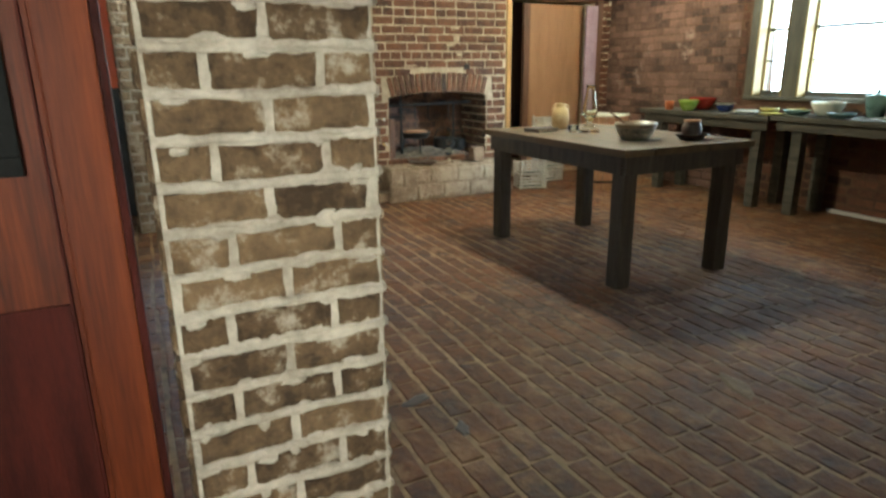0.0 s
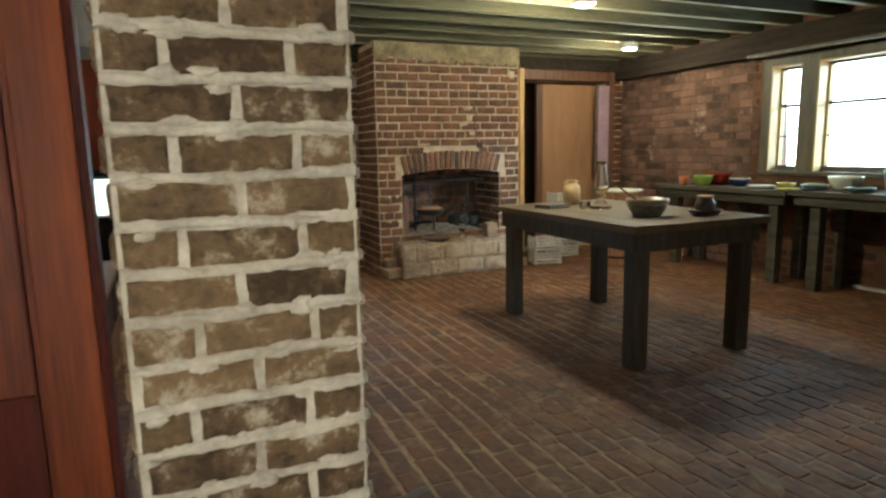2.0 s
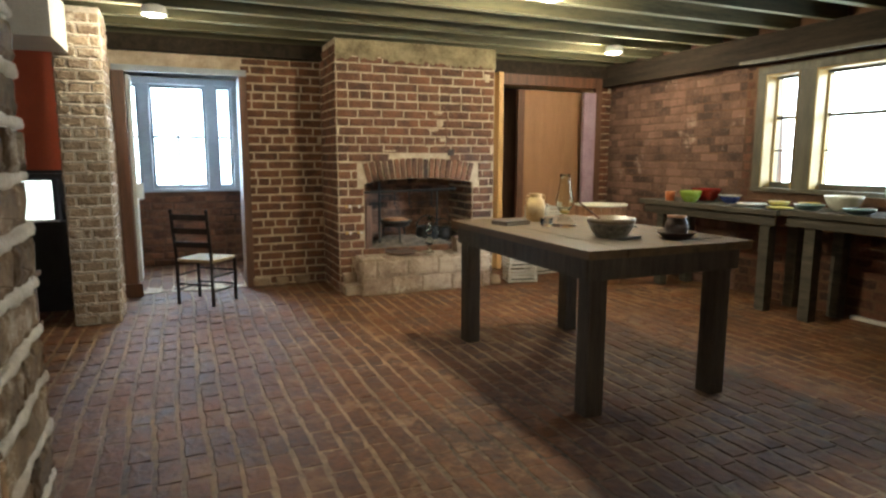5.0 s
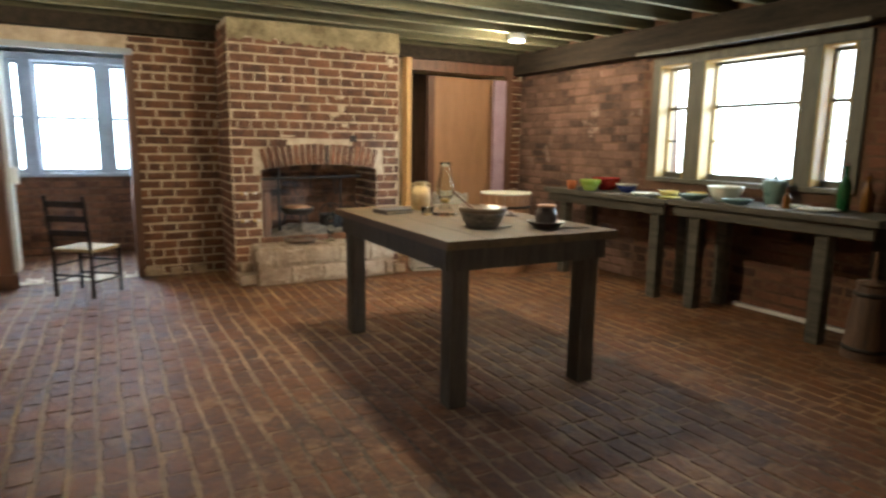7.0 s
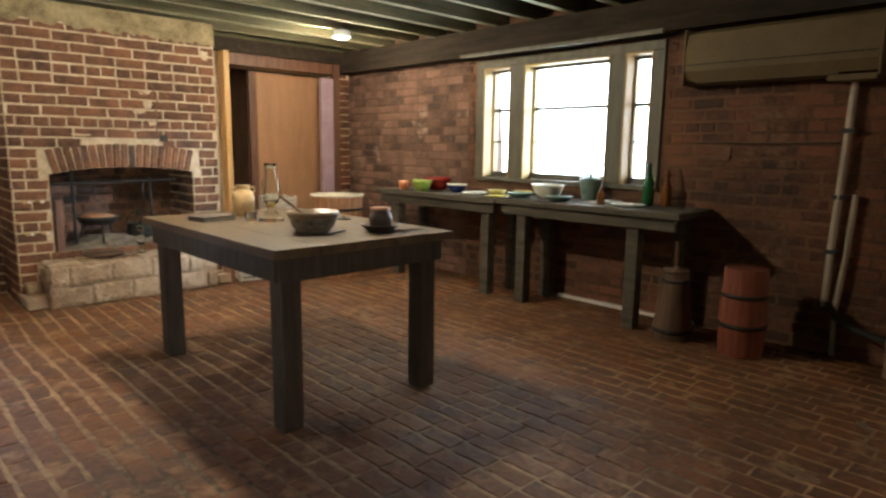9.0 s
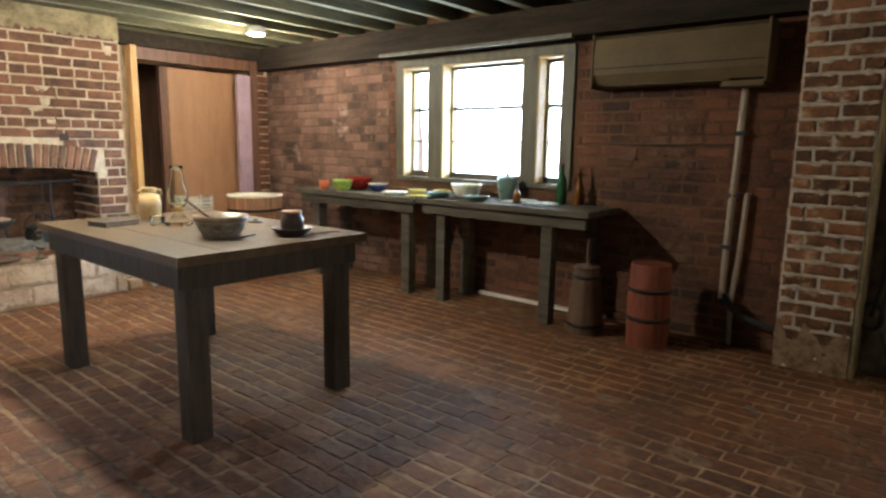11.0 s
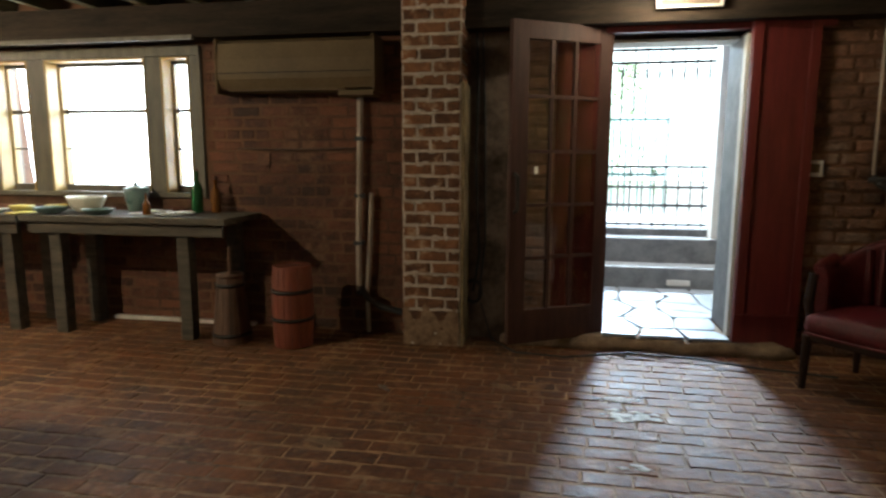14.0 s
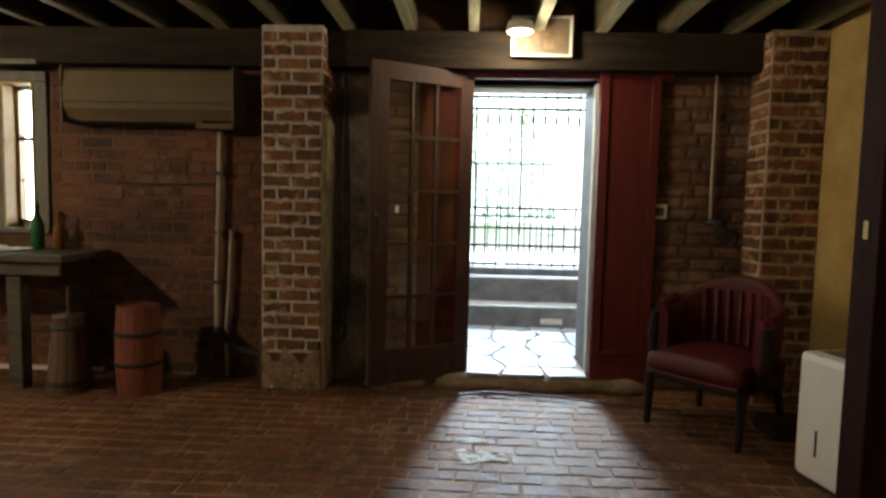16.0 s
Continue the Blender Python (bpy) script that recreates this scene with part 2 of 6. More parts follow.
BROWN_STAVE = surface("brown_stave", (0.05, 0.026, 0.014), (0.12, 0.06, 0.032), scale=6, rough=0.65, bump=0.35, stretch=(6, 6, 0.6))
TUB_WOOD = surface("orange_brown_tub", (0.24, 0.11, 0.05), (0.40, 0.20, 0.10), scale=6, rough=0.6, bump=0.3, stretch=(6, 6, 0.6))
SLAT = surface("whitewashed_slat", (0.42, 0.37, 0.31), (0.62, 0.56, 0.48), scale=7, rough=0.8, bump=0.3, stretch=(0.6, 4, 4))
STONEWARE = surface("tan_stoneware", (0.46, 0.30, 0.13), (0.62, 0.44, 0.22), scale=8, rough=0.3, bump=0.05)
BOWL_SPECKLE = surface("speckled_bowl_glaze", (0.035, 0.030, 0.022), (0.25, 0.21, 0.15), scale=45, rough=0.4, bump=0.3, fine=140)
BOWL_RIM = surface("brown_glaze", (0.12, 0.075, 0.04), (0.22, 0.15, 0.09), scale=10, rough=0.35, bump=0.05)
DARK_POT = surface("dark_brown_glaze", (0.025, 0.015, 0.012), (0.07, 0.04, 0.03), scale=8, rough=0.4, bump=0.1)
LIME_BOWL = surface("lime_green_glaze", (0.19, 0.26, 0.035), (0.28, 0.36, 0.06), scale=4, rough=0.25, bump=0)
RED_BOWL = surface("red_glaze", (0.17, 0.014, 0.010), (0.26, 0.022, 0.015), scale=4, rough=0.25, bump=0)
ORANGE_CUP = surface("orange_glaze", (0.30, 0.075, 0.02), (0.40, 0.11, 0.03), scale=4, rough=0.3, bump=0)
BLUE_BOWL = surface("blue_glaze", (0.02, 0.03, 0.11), (0.04, 0.055, 0.18), scale=4, rough=0.25, bump=0)
YELLOW_BOWL = surface("yellow_glaze", (0.42, 0.33, 0.08), (0.54, 0.43, 0.13), scale=4, rough=0.25, bump=0)
CREAM_DISH = surface("cream_glaze", (0.60, 0.56, 0.44), (0.72, 0.68, 0.56), scale=4, rough=0.25, bump=0)
GREEN_CROCK = surface("grey_green_glaze", (0.10, 0.15, 0.13), (0.18, 0.25, 0.22), scale=5, rough=0.3, bump=0.05)
GREEN_GLASS = surface("dark_green_bottle", (0.008, 0.05, 0.015), (0.02, 0.09, 0.03), scale=3, rough=0.12, bump=0)
AMBER_GLASS = surface("amber_bottle", (0.12, 0.045, 0.008), (0.2, 0.08, 0.02), scale=3, rough=0.12, bump=0)
BOOK = surface("dark_book_cover", (0.03, 0.022, 0.02), (0.07, 0.05, 0.045), scale=9, rough=0.6, bump=0.15)
CLEAR = glass("clear_glass", (0.97, 1.0, 0.94), 0.03, 1.18)
PANE = glass("window_glass", ior=1.05)
DOOR_GLASS = glass("old_door_glass", (0.95, 0.97, 0.95), 0.04, 1.5)
BOOK_PAGES = surface("dull_pages", (0.20, 0.16, 0.11), (0.30, 0.25, 0.18), scale=30, rough=0.9, bump=0.1)
STRAW = surface("woven_rush", (0.22, 0.14, 0.06), (0.38, 0.27, 0.13), scale=20, rough=0.85, bump=0.6)
PAVING = surface("bluestone_paving", (0.085, 0.092, 0.10), (0.18, 0.188, 0.20), scale=5, rough=0.5, bump=0.3, vary=0.3)
STONE = surface("grey_step_stone", (0.10, 0.10, 0.10), (0.21, 0.205, 0.20), scale=6, rough=0.8, bump=0.4)
LIGHT_WALL = surface("painted_area_wall", (0.50, 0.47, 0.42), (0.64, 0.61, 0.56), scale=4, rough=0.8, bump=0.3)
BAY_PAINT = surface("grey_bay_paint", (0.24, 0.25, 0.27), (0.36, 0.37, 0.40), scale=4, rough=0.7, bump=0.2)
# Darker copy of the red varnish for parts that lie in shade.
SHADED_RED = surface("shaded_red_varnish", (0.035, 0.006, 0.004), (0.085, 0.014, 0.009), scale=4, rough=0.7, bump=0.2, stretch=(5, 5, 0.6), spec=0.15)
POST_RED = surface("dark_red_brown_post", (0.014, 0.005, 0.004), (0.034, 0.011, 0.008), scale=4, rough=0.75, bump=0.2, stretch=(5, 5, 0.6), spec=0.1)
BRASS = surface("brass", (0.40, 0.27, 0.09), (0.55, 0.38, 0.14), scale=8, rough=0.35, bump=0.05, metal=0.9)
PAPER = surface("printed_paper", (0.50, 0.42, 0.24), (0.62, 0.54, 0.34), scale=3, rough=0.7, bump=0)
ASH = surface("ash_and_rubble", (0.045, 0.034, 0.025), (0.17, 0.130, 0.095), scale=14, rough=0.95, bump=0.9)
LEAF = surface("leaf", (0.10, 0.20, 0.05), (0.22, 0.36, 0.11), scale=9, rough=0.6, bump=0.1, vary=0.4, pieces="island")
leaf_nodes, leaf_links = links_of(LEAF)
thin, both = leaf_nodes.new("ShaderNodeBsdfTranslucent"), leaf_nodes.new("ShaderNodeMixShader")
thin.inputs["Color"].default_value = (0.62, 0.78, 0.40, 1)
both.inputs["Fac"].default_value = 0.65
leaf_links.new(leaf_nodes["Principled BSDF"].outputs[0], both.inputs[1])
leaf_links.new(thin.outputs[0], both.inputs[2])
leaf_links.new(both.outputs[0], leaf_nodes["Material Output"].inputs["Surface"])
LAWN = surface("pale_gravel_ground", (0.42, 0.42, 0.38), (0.60, 0.60, 0.55), scale=1.5, rough=0.9, bump=0.5)
BULB = glow("lamp_bulb", (1.0, 0.88, 0.66), 25)
SCREEN = glow("lit_panel", (1.0, 0.96, 0.84), 2.2)
DISTANCE_GLOW = glow("glowing_distance", (0.93, 1.0, 0.97), 1.7)


# ---- building blocks ----
def mesh_of(name, bm, material):
    me = bpy.data.meshes.new(name)
    bm.normal_update()
    bm.to_mesh(me)
    bm.free()
    me.materials.append(material)
    return me


def part(name, bm, material, parent, label=""):
    ob = new(name, mesh_of(name, bm, material))
    ob.parent = parent
    return tagged(ob, label)


def solo(name, bm, material, label="", category="", kind="", group=""):
    return tagged(new(name, mesh_of(name, bm, material)), label, category, group, kind)


def thing(name, m, label, category, group=""):
    ob = new(name)
    ob.empty_display_size = 0.1
    ob.matrix_world = m
    return tagged(ob, label, category, group)


def box(lo, hi, bevel=0.0, bm=None, turn=None, jitter=0.0):
    bm = bm or bmesh.new()
    made = bmesh.ops.create_cube(bm, size=1.0)["verts"]
    c = [(a + b) / 2 for a, b in zip(lo, hi)]
    s = [abs(b - a) for a, b in zip(lo, hi)]
    for v in made:
        v.co = Vector((c[0] + v.co.x * s[0], c[1] + v.co.y * s[1], c[2] + v.co.z * s[2]))
        if jitter:
            v.co += Vector([random.uniform(-jitter, jitter) for _ in range(3)])
        if turn:
            v.co = turn @ v.co
    if bevel:
        edges = {e for v in made for e in v.link_edges}
        bmesh.ops.bevel(bm, geom=list(edges), offset=bevel, segments=2, affect="EDGES", profile=0.6)
    return bm


def rod(a, b, r, r2=None, sides=12, bm=None):
    bm = bm or bmesh.new()
    a, b = Vector(a), Vector(b)
    m = Matrix.Translation((a + b) / 2) @ (b - a).to_track_quat("Z", "Y").to_matrix().to_4x4()
    bmesh.ops.create_cone(bm, cap_ends=True, segments=sides, radius1=r, radius2=r if r2 is None else r2, depth=(b - a).length, matrix=m)
    return bm


def tube(points, r, sides=8, bm=None):
    """A round tube along a line of points."""
    bm = bm or bmesh.new()
    pts = [Vector(p) for p in points]
    rings = []
    for i, p in enumerate(pts):
        d = (pts[min(i + 1, len(pts) - 1)] - pts[max(i - 1, 0)]).normalized()
        side = d.cross(Vector((0.31, 0.2, 0.93))).normalized()
        up = side.cross(d)
        rings.append([bm.verts.new(p + r * (math.cos(k * math.tau / sides) * side + math.sin(k * math.tau / sides) * up)) for k in range(sides)])
    for a, b in zip(rings, rings[1:]):
        for k in range(sides):
            bm.faces.new((a[k], a[(k + 1) % sides], b[(k + 1) % sides], b[k]))
    bm.faces.new(rings[0][::-1])
    bm.faces.new(rings[-1])
    return bm


def lathe(profile, sides=32, bm=None, at=(0, 0, 0)):
    """A turned shape: (radius, height) from the outside foot over the rim to the inside."""
    bm = bm or bmesh.new()
    rings = []
    for r, z in profile:
        rings.append([bm.verts.new((at[0] + r * math.cos(k * math.tau / sides), at[1] + r * math.sin(k * math.tau / sides), at[2] + z)) for k in range(sides)])
    for a, b in zip(rings, rings[1:]):
        for k in range(sides):
            f = bm.faces.new((a[k], a[(k + 1) % sides], b[(k + 1) % sides], b[k]))
            f.smooth = True
    bm.faces.new(rings[0][::-1])
    bm.faces.new(rings[-1])
    return bm


def slab(name, lo, hi, material, label, kind="structure", category="", bevel=0.0):
    return solo(name, box(lo, hi, bevel), material, label, category, kind)


# ---- bricks ----
def unit_brick(seed):
    """A worn brick face: x along, z up, y outwards from 0 to 1."""
    rng = random.Random(seed)
    back, front = [], []
    outline = [(-0.5, -0.5), (-0.17, -0.5), (0.17, -0.5), (0.5, -0.5), (0.5, 0.0), (0.5, 0.5), (0.17, 0.5), (-0.17, 0.5), (-0.5, 0.5), (-0.5, 0.0)]
    for x, z in outline:
        back.append((x, 0.0, z))
        front.append((x * rng.uniform(0.91, 0.995), rng.uniform(0.6, 1.0), z * rng.uniform(0.76, 0.99)))
    k = len(outline)
    verts = back + front + [(rng.uniform(-0.2, 0.2), rng.uniform(0.95, 1.15), rng.uniform(-0.15, 0.15))]
    faces = [(i, (i + 1) % k, k + (i + 1) % k, k + i) for i in range(k)] + [(k + i, k + (i + 1) % k, 2 * k) for i in range(k)]
    return verts, faces


UNITS = [unit_brick(s) for s in range(8)]


def ragged_brick(seed):
    """A crumbling brick whose edges are lost under smeared mortar."""
    rng = random.Random(seed)
    outline = []
    for (x0, z0), (x1, z1), k in (((-0.5, -0.5), (0.5, -0.5), 11), ((0.5, -0.5), (0.5, 0.5), 4), ((0.5, 0.5), (-0.5, 0.5), 11), ((-0.5, 0.5), (-0.5, -0.5), 4)):
        outline += [(x0 + (x1 - x0) * i / k, z0 + (z1 - z0) * i / k) for i in range(k)]
    k = len(outline)
    back = [(x * 0.985, 0.0, z * 0.97) for x, z in outline]
    ph = [rng.uniform(0, math.tau) for _ in range(4)]
    front = []
    for i, (x, z) in enumerate(outline):
        a = i * math.tau / k
        lost = 0.5 + 0.3 * math.sin(3 * a + ph[0]) + 0.3 * math.sin(7 * a + ph[1])
        eaten = max(0.0, lost) * rng.uniform(0.5, 1.2)
        front.append((x * (1.0 - 0.07 * eaten), rng.uniform(0.5, 1.0), z * (1.0 - 0.26 * eaten)))
    inner = [(x * 0.85, rng.uniform(0.85, 1.25), z * rng.uniform(0.5, 0.65)) for x, z in outline]
    verts = back + front + inner
    faces = []
    for r in (0, k):
        faces += [(r + i, r + (i + 1) % k, r + k + (i + 1) % k, r + k + i) for i in range(k)]
    faces.append(tuple(2 * k + i for i in range(k)))
    return verts, faces


UNITS += [ragged_brick(40 + s) for s in range(8)]
UNIT_MESHES = {}


def unit_mesh(i, material):
    key = (i, material.name)
    if key not in UNIT_MESHES:
        me = bpy.data.meshes.new("brick")
        me.from_pydata(UNITS[i][0], [], UNITS[i][1])
        me.materials.append(material)
        UNIT_MESHES[key] = me
    return UNIT_MESHES[key]


def courses(w, h, holes=(), pitch=0.082, length=0.228, joint=0.015, seed=0, header_every=5, z0=0.0, slip=0.02, butt=None):
    """Cells (u0, u1, z0, z1) of a brick face w by h, cut round the holes."""
    rng = random.Random(seed)
    cells, row, z = [], 0, z0
    while z + pitch * 0.6 < h:
        top = min(z + pitch, h)
        size = length / 2 if header_every and row % header_every == 2 else length
        u = -(size / 2 if row % 2 else 0.0) + rng.uniform(-slip, slip)
        while u < w - 0.02:
            step = size * rng.choice((1, 1, 1, 0.97, 1.03))
            spans = [(max(u, 0.0), min(u + step, w))]
            for a, b, c, d in holes:
                if z < d - 0.02 and top > c + 0.02:
                    cut = []
                    for s, e in spans:
                        if e <= a or s >= b:
                            cut.append((s, e))
                        else:
                            cut += [(s, a)] if a - s > 0.03 else []
                            cut += [(b, e)] if e - b > 0.03 else []
                    spans = cut
            wob = rng.uniform(-0.003, 0.003)
            gap = joint if butt is None else butt
            cells += [(s + gap / 2, e - gap / 2, z + joint / 2 + wob, top - joint / 2 + wob) for s, e in spans if e - s > 0.045]
            u += step
        z, row = top, row + 1
    return cells


def lay(parent, cells, origin, along, out, mats, proud=0.012, keep=300, near=None, name="brick", seed=1, ragged=False, tilt=0.0, wave=0.0):
    """Bricks on a face: the nearest stretch as single pieces, the rest joined."""
    rng = random.Random(seed)
    along, out, origin = Vector(along), Vector(out), Vector(origin)
    up = Vector((0, 0, 1)) if abs(out.z) < 0.5 else out.cross(along) * (1 if out.cross(along).length else 1)
    if near:
        cells = sorted(cells, key=near)
    turn = Matrix((along, out, up)).transposed().to_4x4()
    inv = parent.matrix_world.inverted()
    vs, fs = [], []
    for i, (a, b, c, d) in enumerate(cells):
        p = origin + along * (a + b) / 2 + up * ((c + d) / 2 + wave * (math.sin(a * 1.7 + c * 0.6) + 0.6 * math.sin(a * 4.1 - c * 1.3 + 2.0))) - out * 0.004
        deep = proud * rng.uniform(0.65, 1.25) + 0.004
        m = Matrix.Translation(p) @ turn @ Matrix.Rotation(rng.uniform(-0.008, 0.008) * (2.5 if wave else 1.0), 4, "Y") @ Matrix.Rotation(rng.uniform(-tilt, tilt), 4, "X") @ Matrix.Rotation(rng.uniform(-tilt, tilt), 4, "Z") @ Matrix.Diagonal((b - a, deep, d - c, 1))
        k = rng.randrange(8) + (8 if ragged else 0)
        if i < keep:
            ob = new(name, unit_mesh(k, mats[0]))
            ob.parent = parent
            ob.matrix_basis = inv @ m
        else:
            base = len(vs)
            vs += [tuple(inv @ m @ Vector(v)) for v in UNITS[k][0]]
            fs += [tuple(j + base for j in f) for f in UNITS[k][1]]
    if vs:
        me = bpy.data.meshes.new("further_bricks")
        me.from_pydata(vs, [], fs)
        me.materials.append(mats[1])
        ob = new("further_bricks", me)
        ob.parent = parent
        tagged(ob, kind="stuff")


BRICK_JOBS = []


def bricks_on(parent, cells, origin, along, out, mats, **k):
    """Kept for the end of the file: bricks are laid last."""
    BRICK_JOBS.append((parent, cells, origin, along, out, mats, k))


# ---- the setting ----
E, N, W, S, TOP = 6.0, 7.48, -2.6, -1.6, 2.56
floor = slab("floor", (W - 0.3, S - 0.3, -0.2), (E + 0.3, N + 0.3, -0.006), FLOOR_SAND, "old brick floor with sandy joints")
bay_floor = slab("floor_bay", (0.3, N + 0.3, -0.2), (2.0, 9.4, -0.006), FLOOR_SAND, "brick floor of the window bay")
ceiling_bm = box((W - 0.3, S - 0.3, TOP), (E + 0.3, N + 0.3, TOP + 0.12))
slab("ceiling_bay", (0.3, N + 0.3, 2.3), (2.0, 9.5, 2.4), PLASTER_WHITE, "plain plaster ceiling of the window bay")


def holed_wall(name, lo, hi, axis, holes, material, label):
    """A thick wall with openings: holes are (from, to, low, high) along the axis."""
    bm = bmesh.new()
    i = 0 if axis == "x" else 1
    edges = sorted({lo[i], hi[i], *[h[0] for h in holes], *[h[1] for h in holes]})
    for a, b in zip(edges, edges[1:]):
        spans = [(lo[2], hi[2])]
        for h in holes:
            if a >= h[0] - 1e-6 and b <= h[1] + 1e-6:
                spans = [(s, h[2]) for s, e in spans if h[2] > s] + [(h[3], e) for s, e in spans if e > h[3]]
        for s, e in spans:
            l, g = list(lo), list(hi)
            l[i], g[i], l[2], g[2] = a, b, s, e
            box(l, g, bm=bm)
    bmesh.ops.remove_doubles(bm, verts=bm.verts, dist=1e-5)
    return solo(name, bm, material, label, "", "structure")


WIN = (3.48, 5.36, 0.96, 2.04)          # window in the east wall: along y, low, high
DOOR = (-0.27, 0.57, 0.0, 2.06)       # garden door
BAY = (0.68, 1.68, 0.0, 2.02)         # opening to the window bay, along x
NDOOR = (4.46, 5.80, 0.0, 2.08)       # inner door
wall_east = holed_wall("wall_east", (E, S - 0.3, -0.2), (E + 0.42, N + 0.3, TOP), "y", [WIN, DOOR], MORTAR_DARK, "old brick wall with dirty mortar, window and garden door")
wall_north = holed_wall("wall_north", (W - 0.3, N, -0.2), (E, N + 0.3, TOP), "x", [BAY, NDOOR], MORTAR, "brick wall with pale mortar beside the chimney")
wall_west = slab("wall_west", (W - 0.3, S - 0.3, -0.2), (W, N, TOP), PLASTER_WHITE, "plain plastered wall")
SWIN = (-0.85, 0.15, 0.78, 1.94)      # unseen south window behind the walk, added for the fill lamp
wall_south = holed_wall("wall_south", (W, S - 0.3, -0.2), (E, S, TOP), "x", [SWIN], PLASTER_YELLOW, "yellow ochre plastered wall with an added window")
bay_wall_1 = slab("wall_bay_west", (0.34, N + 0.3, -0.2), (0.56, 9.4, 2.3), BAY_PAINT, "grey painted wall of the window bay")
bay_wall_2 = slab("wall_bay_east", (1.78, N + 0.3, -0.2), (2.0, 9.4, 2.3), BAY_PAINT, "grey painted wall of the window bay")
BAYWIN = (0.58, 1.76, 0.87, 2.12)
wall_bay = holed_wall("wall_bay_north", (0.56, 9.08, -0.2), (1.78, 9.4, 2.3), "x", [BAYWIN], MORTAR_DARK, "low brick wall under the bay window")
hall_back = slab("wall_hall", (4.0, 9.0, -0.2), (6.3, 9.2, TOP), BROWN_WOOD, "dark end wall of the passage")
slab("wall_hall_west", (4.0, N + 0.3, -0.2), (4.2, 9.0, TOP), BROWN_WOOD, "dark passage wall")
slab("wall_hall_east", (6.1, N + 0.3, -0.2), (6.3, 9.0, TOP), BROWN_WOOD, "dark passage wall")
slab("floor_hall", (4.0, N + 0.3, -0.2), (6.3, 9.2, -0.004), FLOOR_SAND, "passage floor")
slab("ceiling_hall", (4.0, N + 0.3, TOP), (6.3, 9.2, TOP + 0.1), DECK, "passage ceiling")

# ceiling with joists, all one mesh
for i in range(23):
    y = S + 0.1 + i * 0.405
    box((W, y, 2.33), (E - 0.02, y + 0.065, TOP), bm=ceiling_bm, jitter=0.004)
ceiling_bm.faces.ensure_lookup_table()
# Undersides painted pale as if lit, sides and deck darker as if shaded.
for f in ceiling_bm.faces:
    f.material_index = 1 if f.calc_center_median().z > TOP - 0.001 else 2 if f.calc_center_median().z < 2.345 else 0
ceiling = solo("ceiling", ceiling_bm, JOIST, "low ceiling of exposed joists and boards, undersides paled as if lit", "", "structure")
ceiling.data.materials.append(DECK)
ceiling.data.materials.append(LIT_UNDERSIDE)
slab("beam_east", (E - 0.16, S, 2.10), (E, N, 2.33), BEAM, "dark timber wall plate over the window", category="beam")
slab("beam_north", (W, N - 0.12, 2.2), (2.45, N, 2.33), BEAM, "dark timber plate along the chimney wall", category="beam")
slab("beam_door_head", (4.07, N - 0.12, 2.2), (E - 0.16, N, 2.33), BEAM, "dark timber over the inner door", category="beam")
slab("trim_lintel", (E - 0.19, 3.42, 2.085), (E - 0.165, 5.42, 2.115), WINDOW_PAINT, "pale strip under the window beam", category="trim")

# soffit and painted corner beyond the brick pier
slab("wall_soffit", (W, 5.75, 2.0), (0.42, 6.4, 2.33), PLASTER_WHITE, "boxed white soffit over the corner")
slab("wall_orange", (W, 7.2, 1.16), (0.3, N, 2.33), ORANGE_PAINT, "orange painted panel wall")
slab("wall_black", (W, 7.18, 0.0), (0.3, N, 1.16), BLACK_PAINT, "black painted dado panel")


# ---- piers ----
def pier(name, x0, x1, y0, y1, h, mats, mortar, label, faces="wesn", seed=0, cap=0.0):
    p = solo(name, box((x0, y0, 0), (x1, y1, h), 0.004), mortar, label, "brick pier", "")
    k = dict(seed=seed, header_every=0, joint=0.015, slip=0.009)
    if "s" in faces:
        bricks_on(p, courses(x1 - x0, h - 0.01, length=(x1 - x0) / 2 if x1 - x0 > 0.3 else x1 - x0, **k), (x0, y0, 0), (1, 0, 0), (0, -1, 0), mats, proud=0.009, ragged=True)
    if "n" in faces:
        bricks_on(p, courses(x1 - x0, h - 0.01, length=(x1 - x0) / 2 if x1 - x0 > 0.3 else x1 - x0, **k), (x1, y1, 0), (-1, 0, 0), (0, 1, 0), mats, proud=0.009, ragged=True)
    if "w" in faces:
        bricks_on(p, courses(y1 - y0, h - 0.01, length=(y1 - y0) / 2 if y1 - y0 > 0.3 else y1 - y0, **k), (x0, y1, 0), (0, -1, 0), (-1, 0, 0), mats, proud=0.009, ragged=True)
    if "e" in faces:
        bricks_on(p, courses(y1 - y0, h - 0.01, length=(y1 - y0) / 2 if y1 - y0 > 0.3 else y1 - y0, **k), (x1, y0, 0), (0, 1, 0), (1, 0, 0), mats, proud=0.009, ragged=True)
    return p


PIERS = []
PIERS.append(pier("brick_pier", 0.45, 0.865, 2.03, 2.32, 2.33, TAN_BRICK, PIER_MORTAR, "tan brick pier with thick smeared lime mortar", seed=3))
PIERS.append(pier("brick_pier", 0.32, 0.63, 6.42, 6.80, 2.33, HAZED_BRICK, MORTAR_PALE, "weathered tan brick pier beside the window bay, paled for the haze", seed=5))
PIERS.append(pier("brick_pier", 5.74, E, 1.50, 1.89, 2.33, PIER_BRICK, MORTAR_PALE, "brown brick pier with smeared warm mortar by the door", faces="wsn", seed=7))
PIERS.append(pier("brick_pier", 5.74, E, -1.60, -1.26, 2.33, PIER_BRICK, MORTAR, "brown brick pier with pale mortar behind the armchair", faces="wn", seed=9))


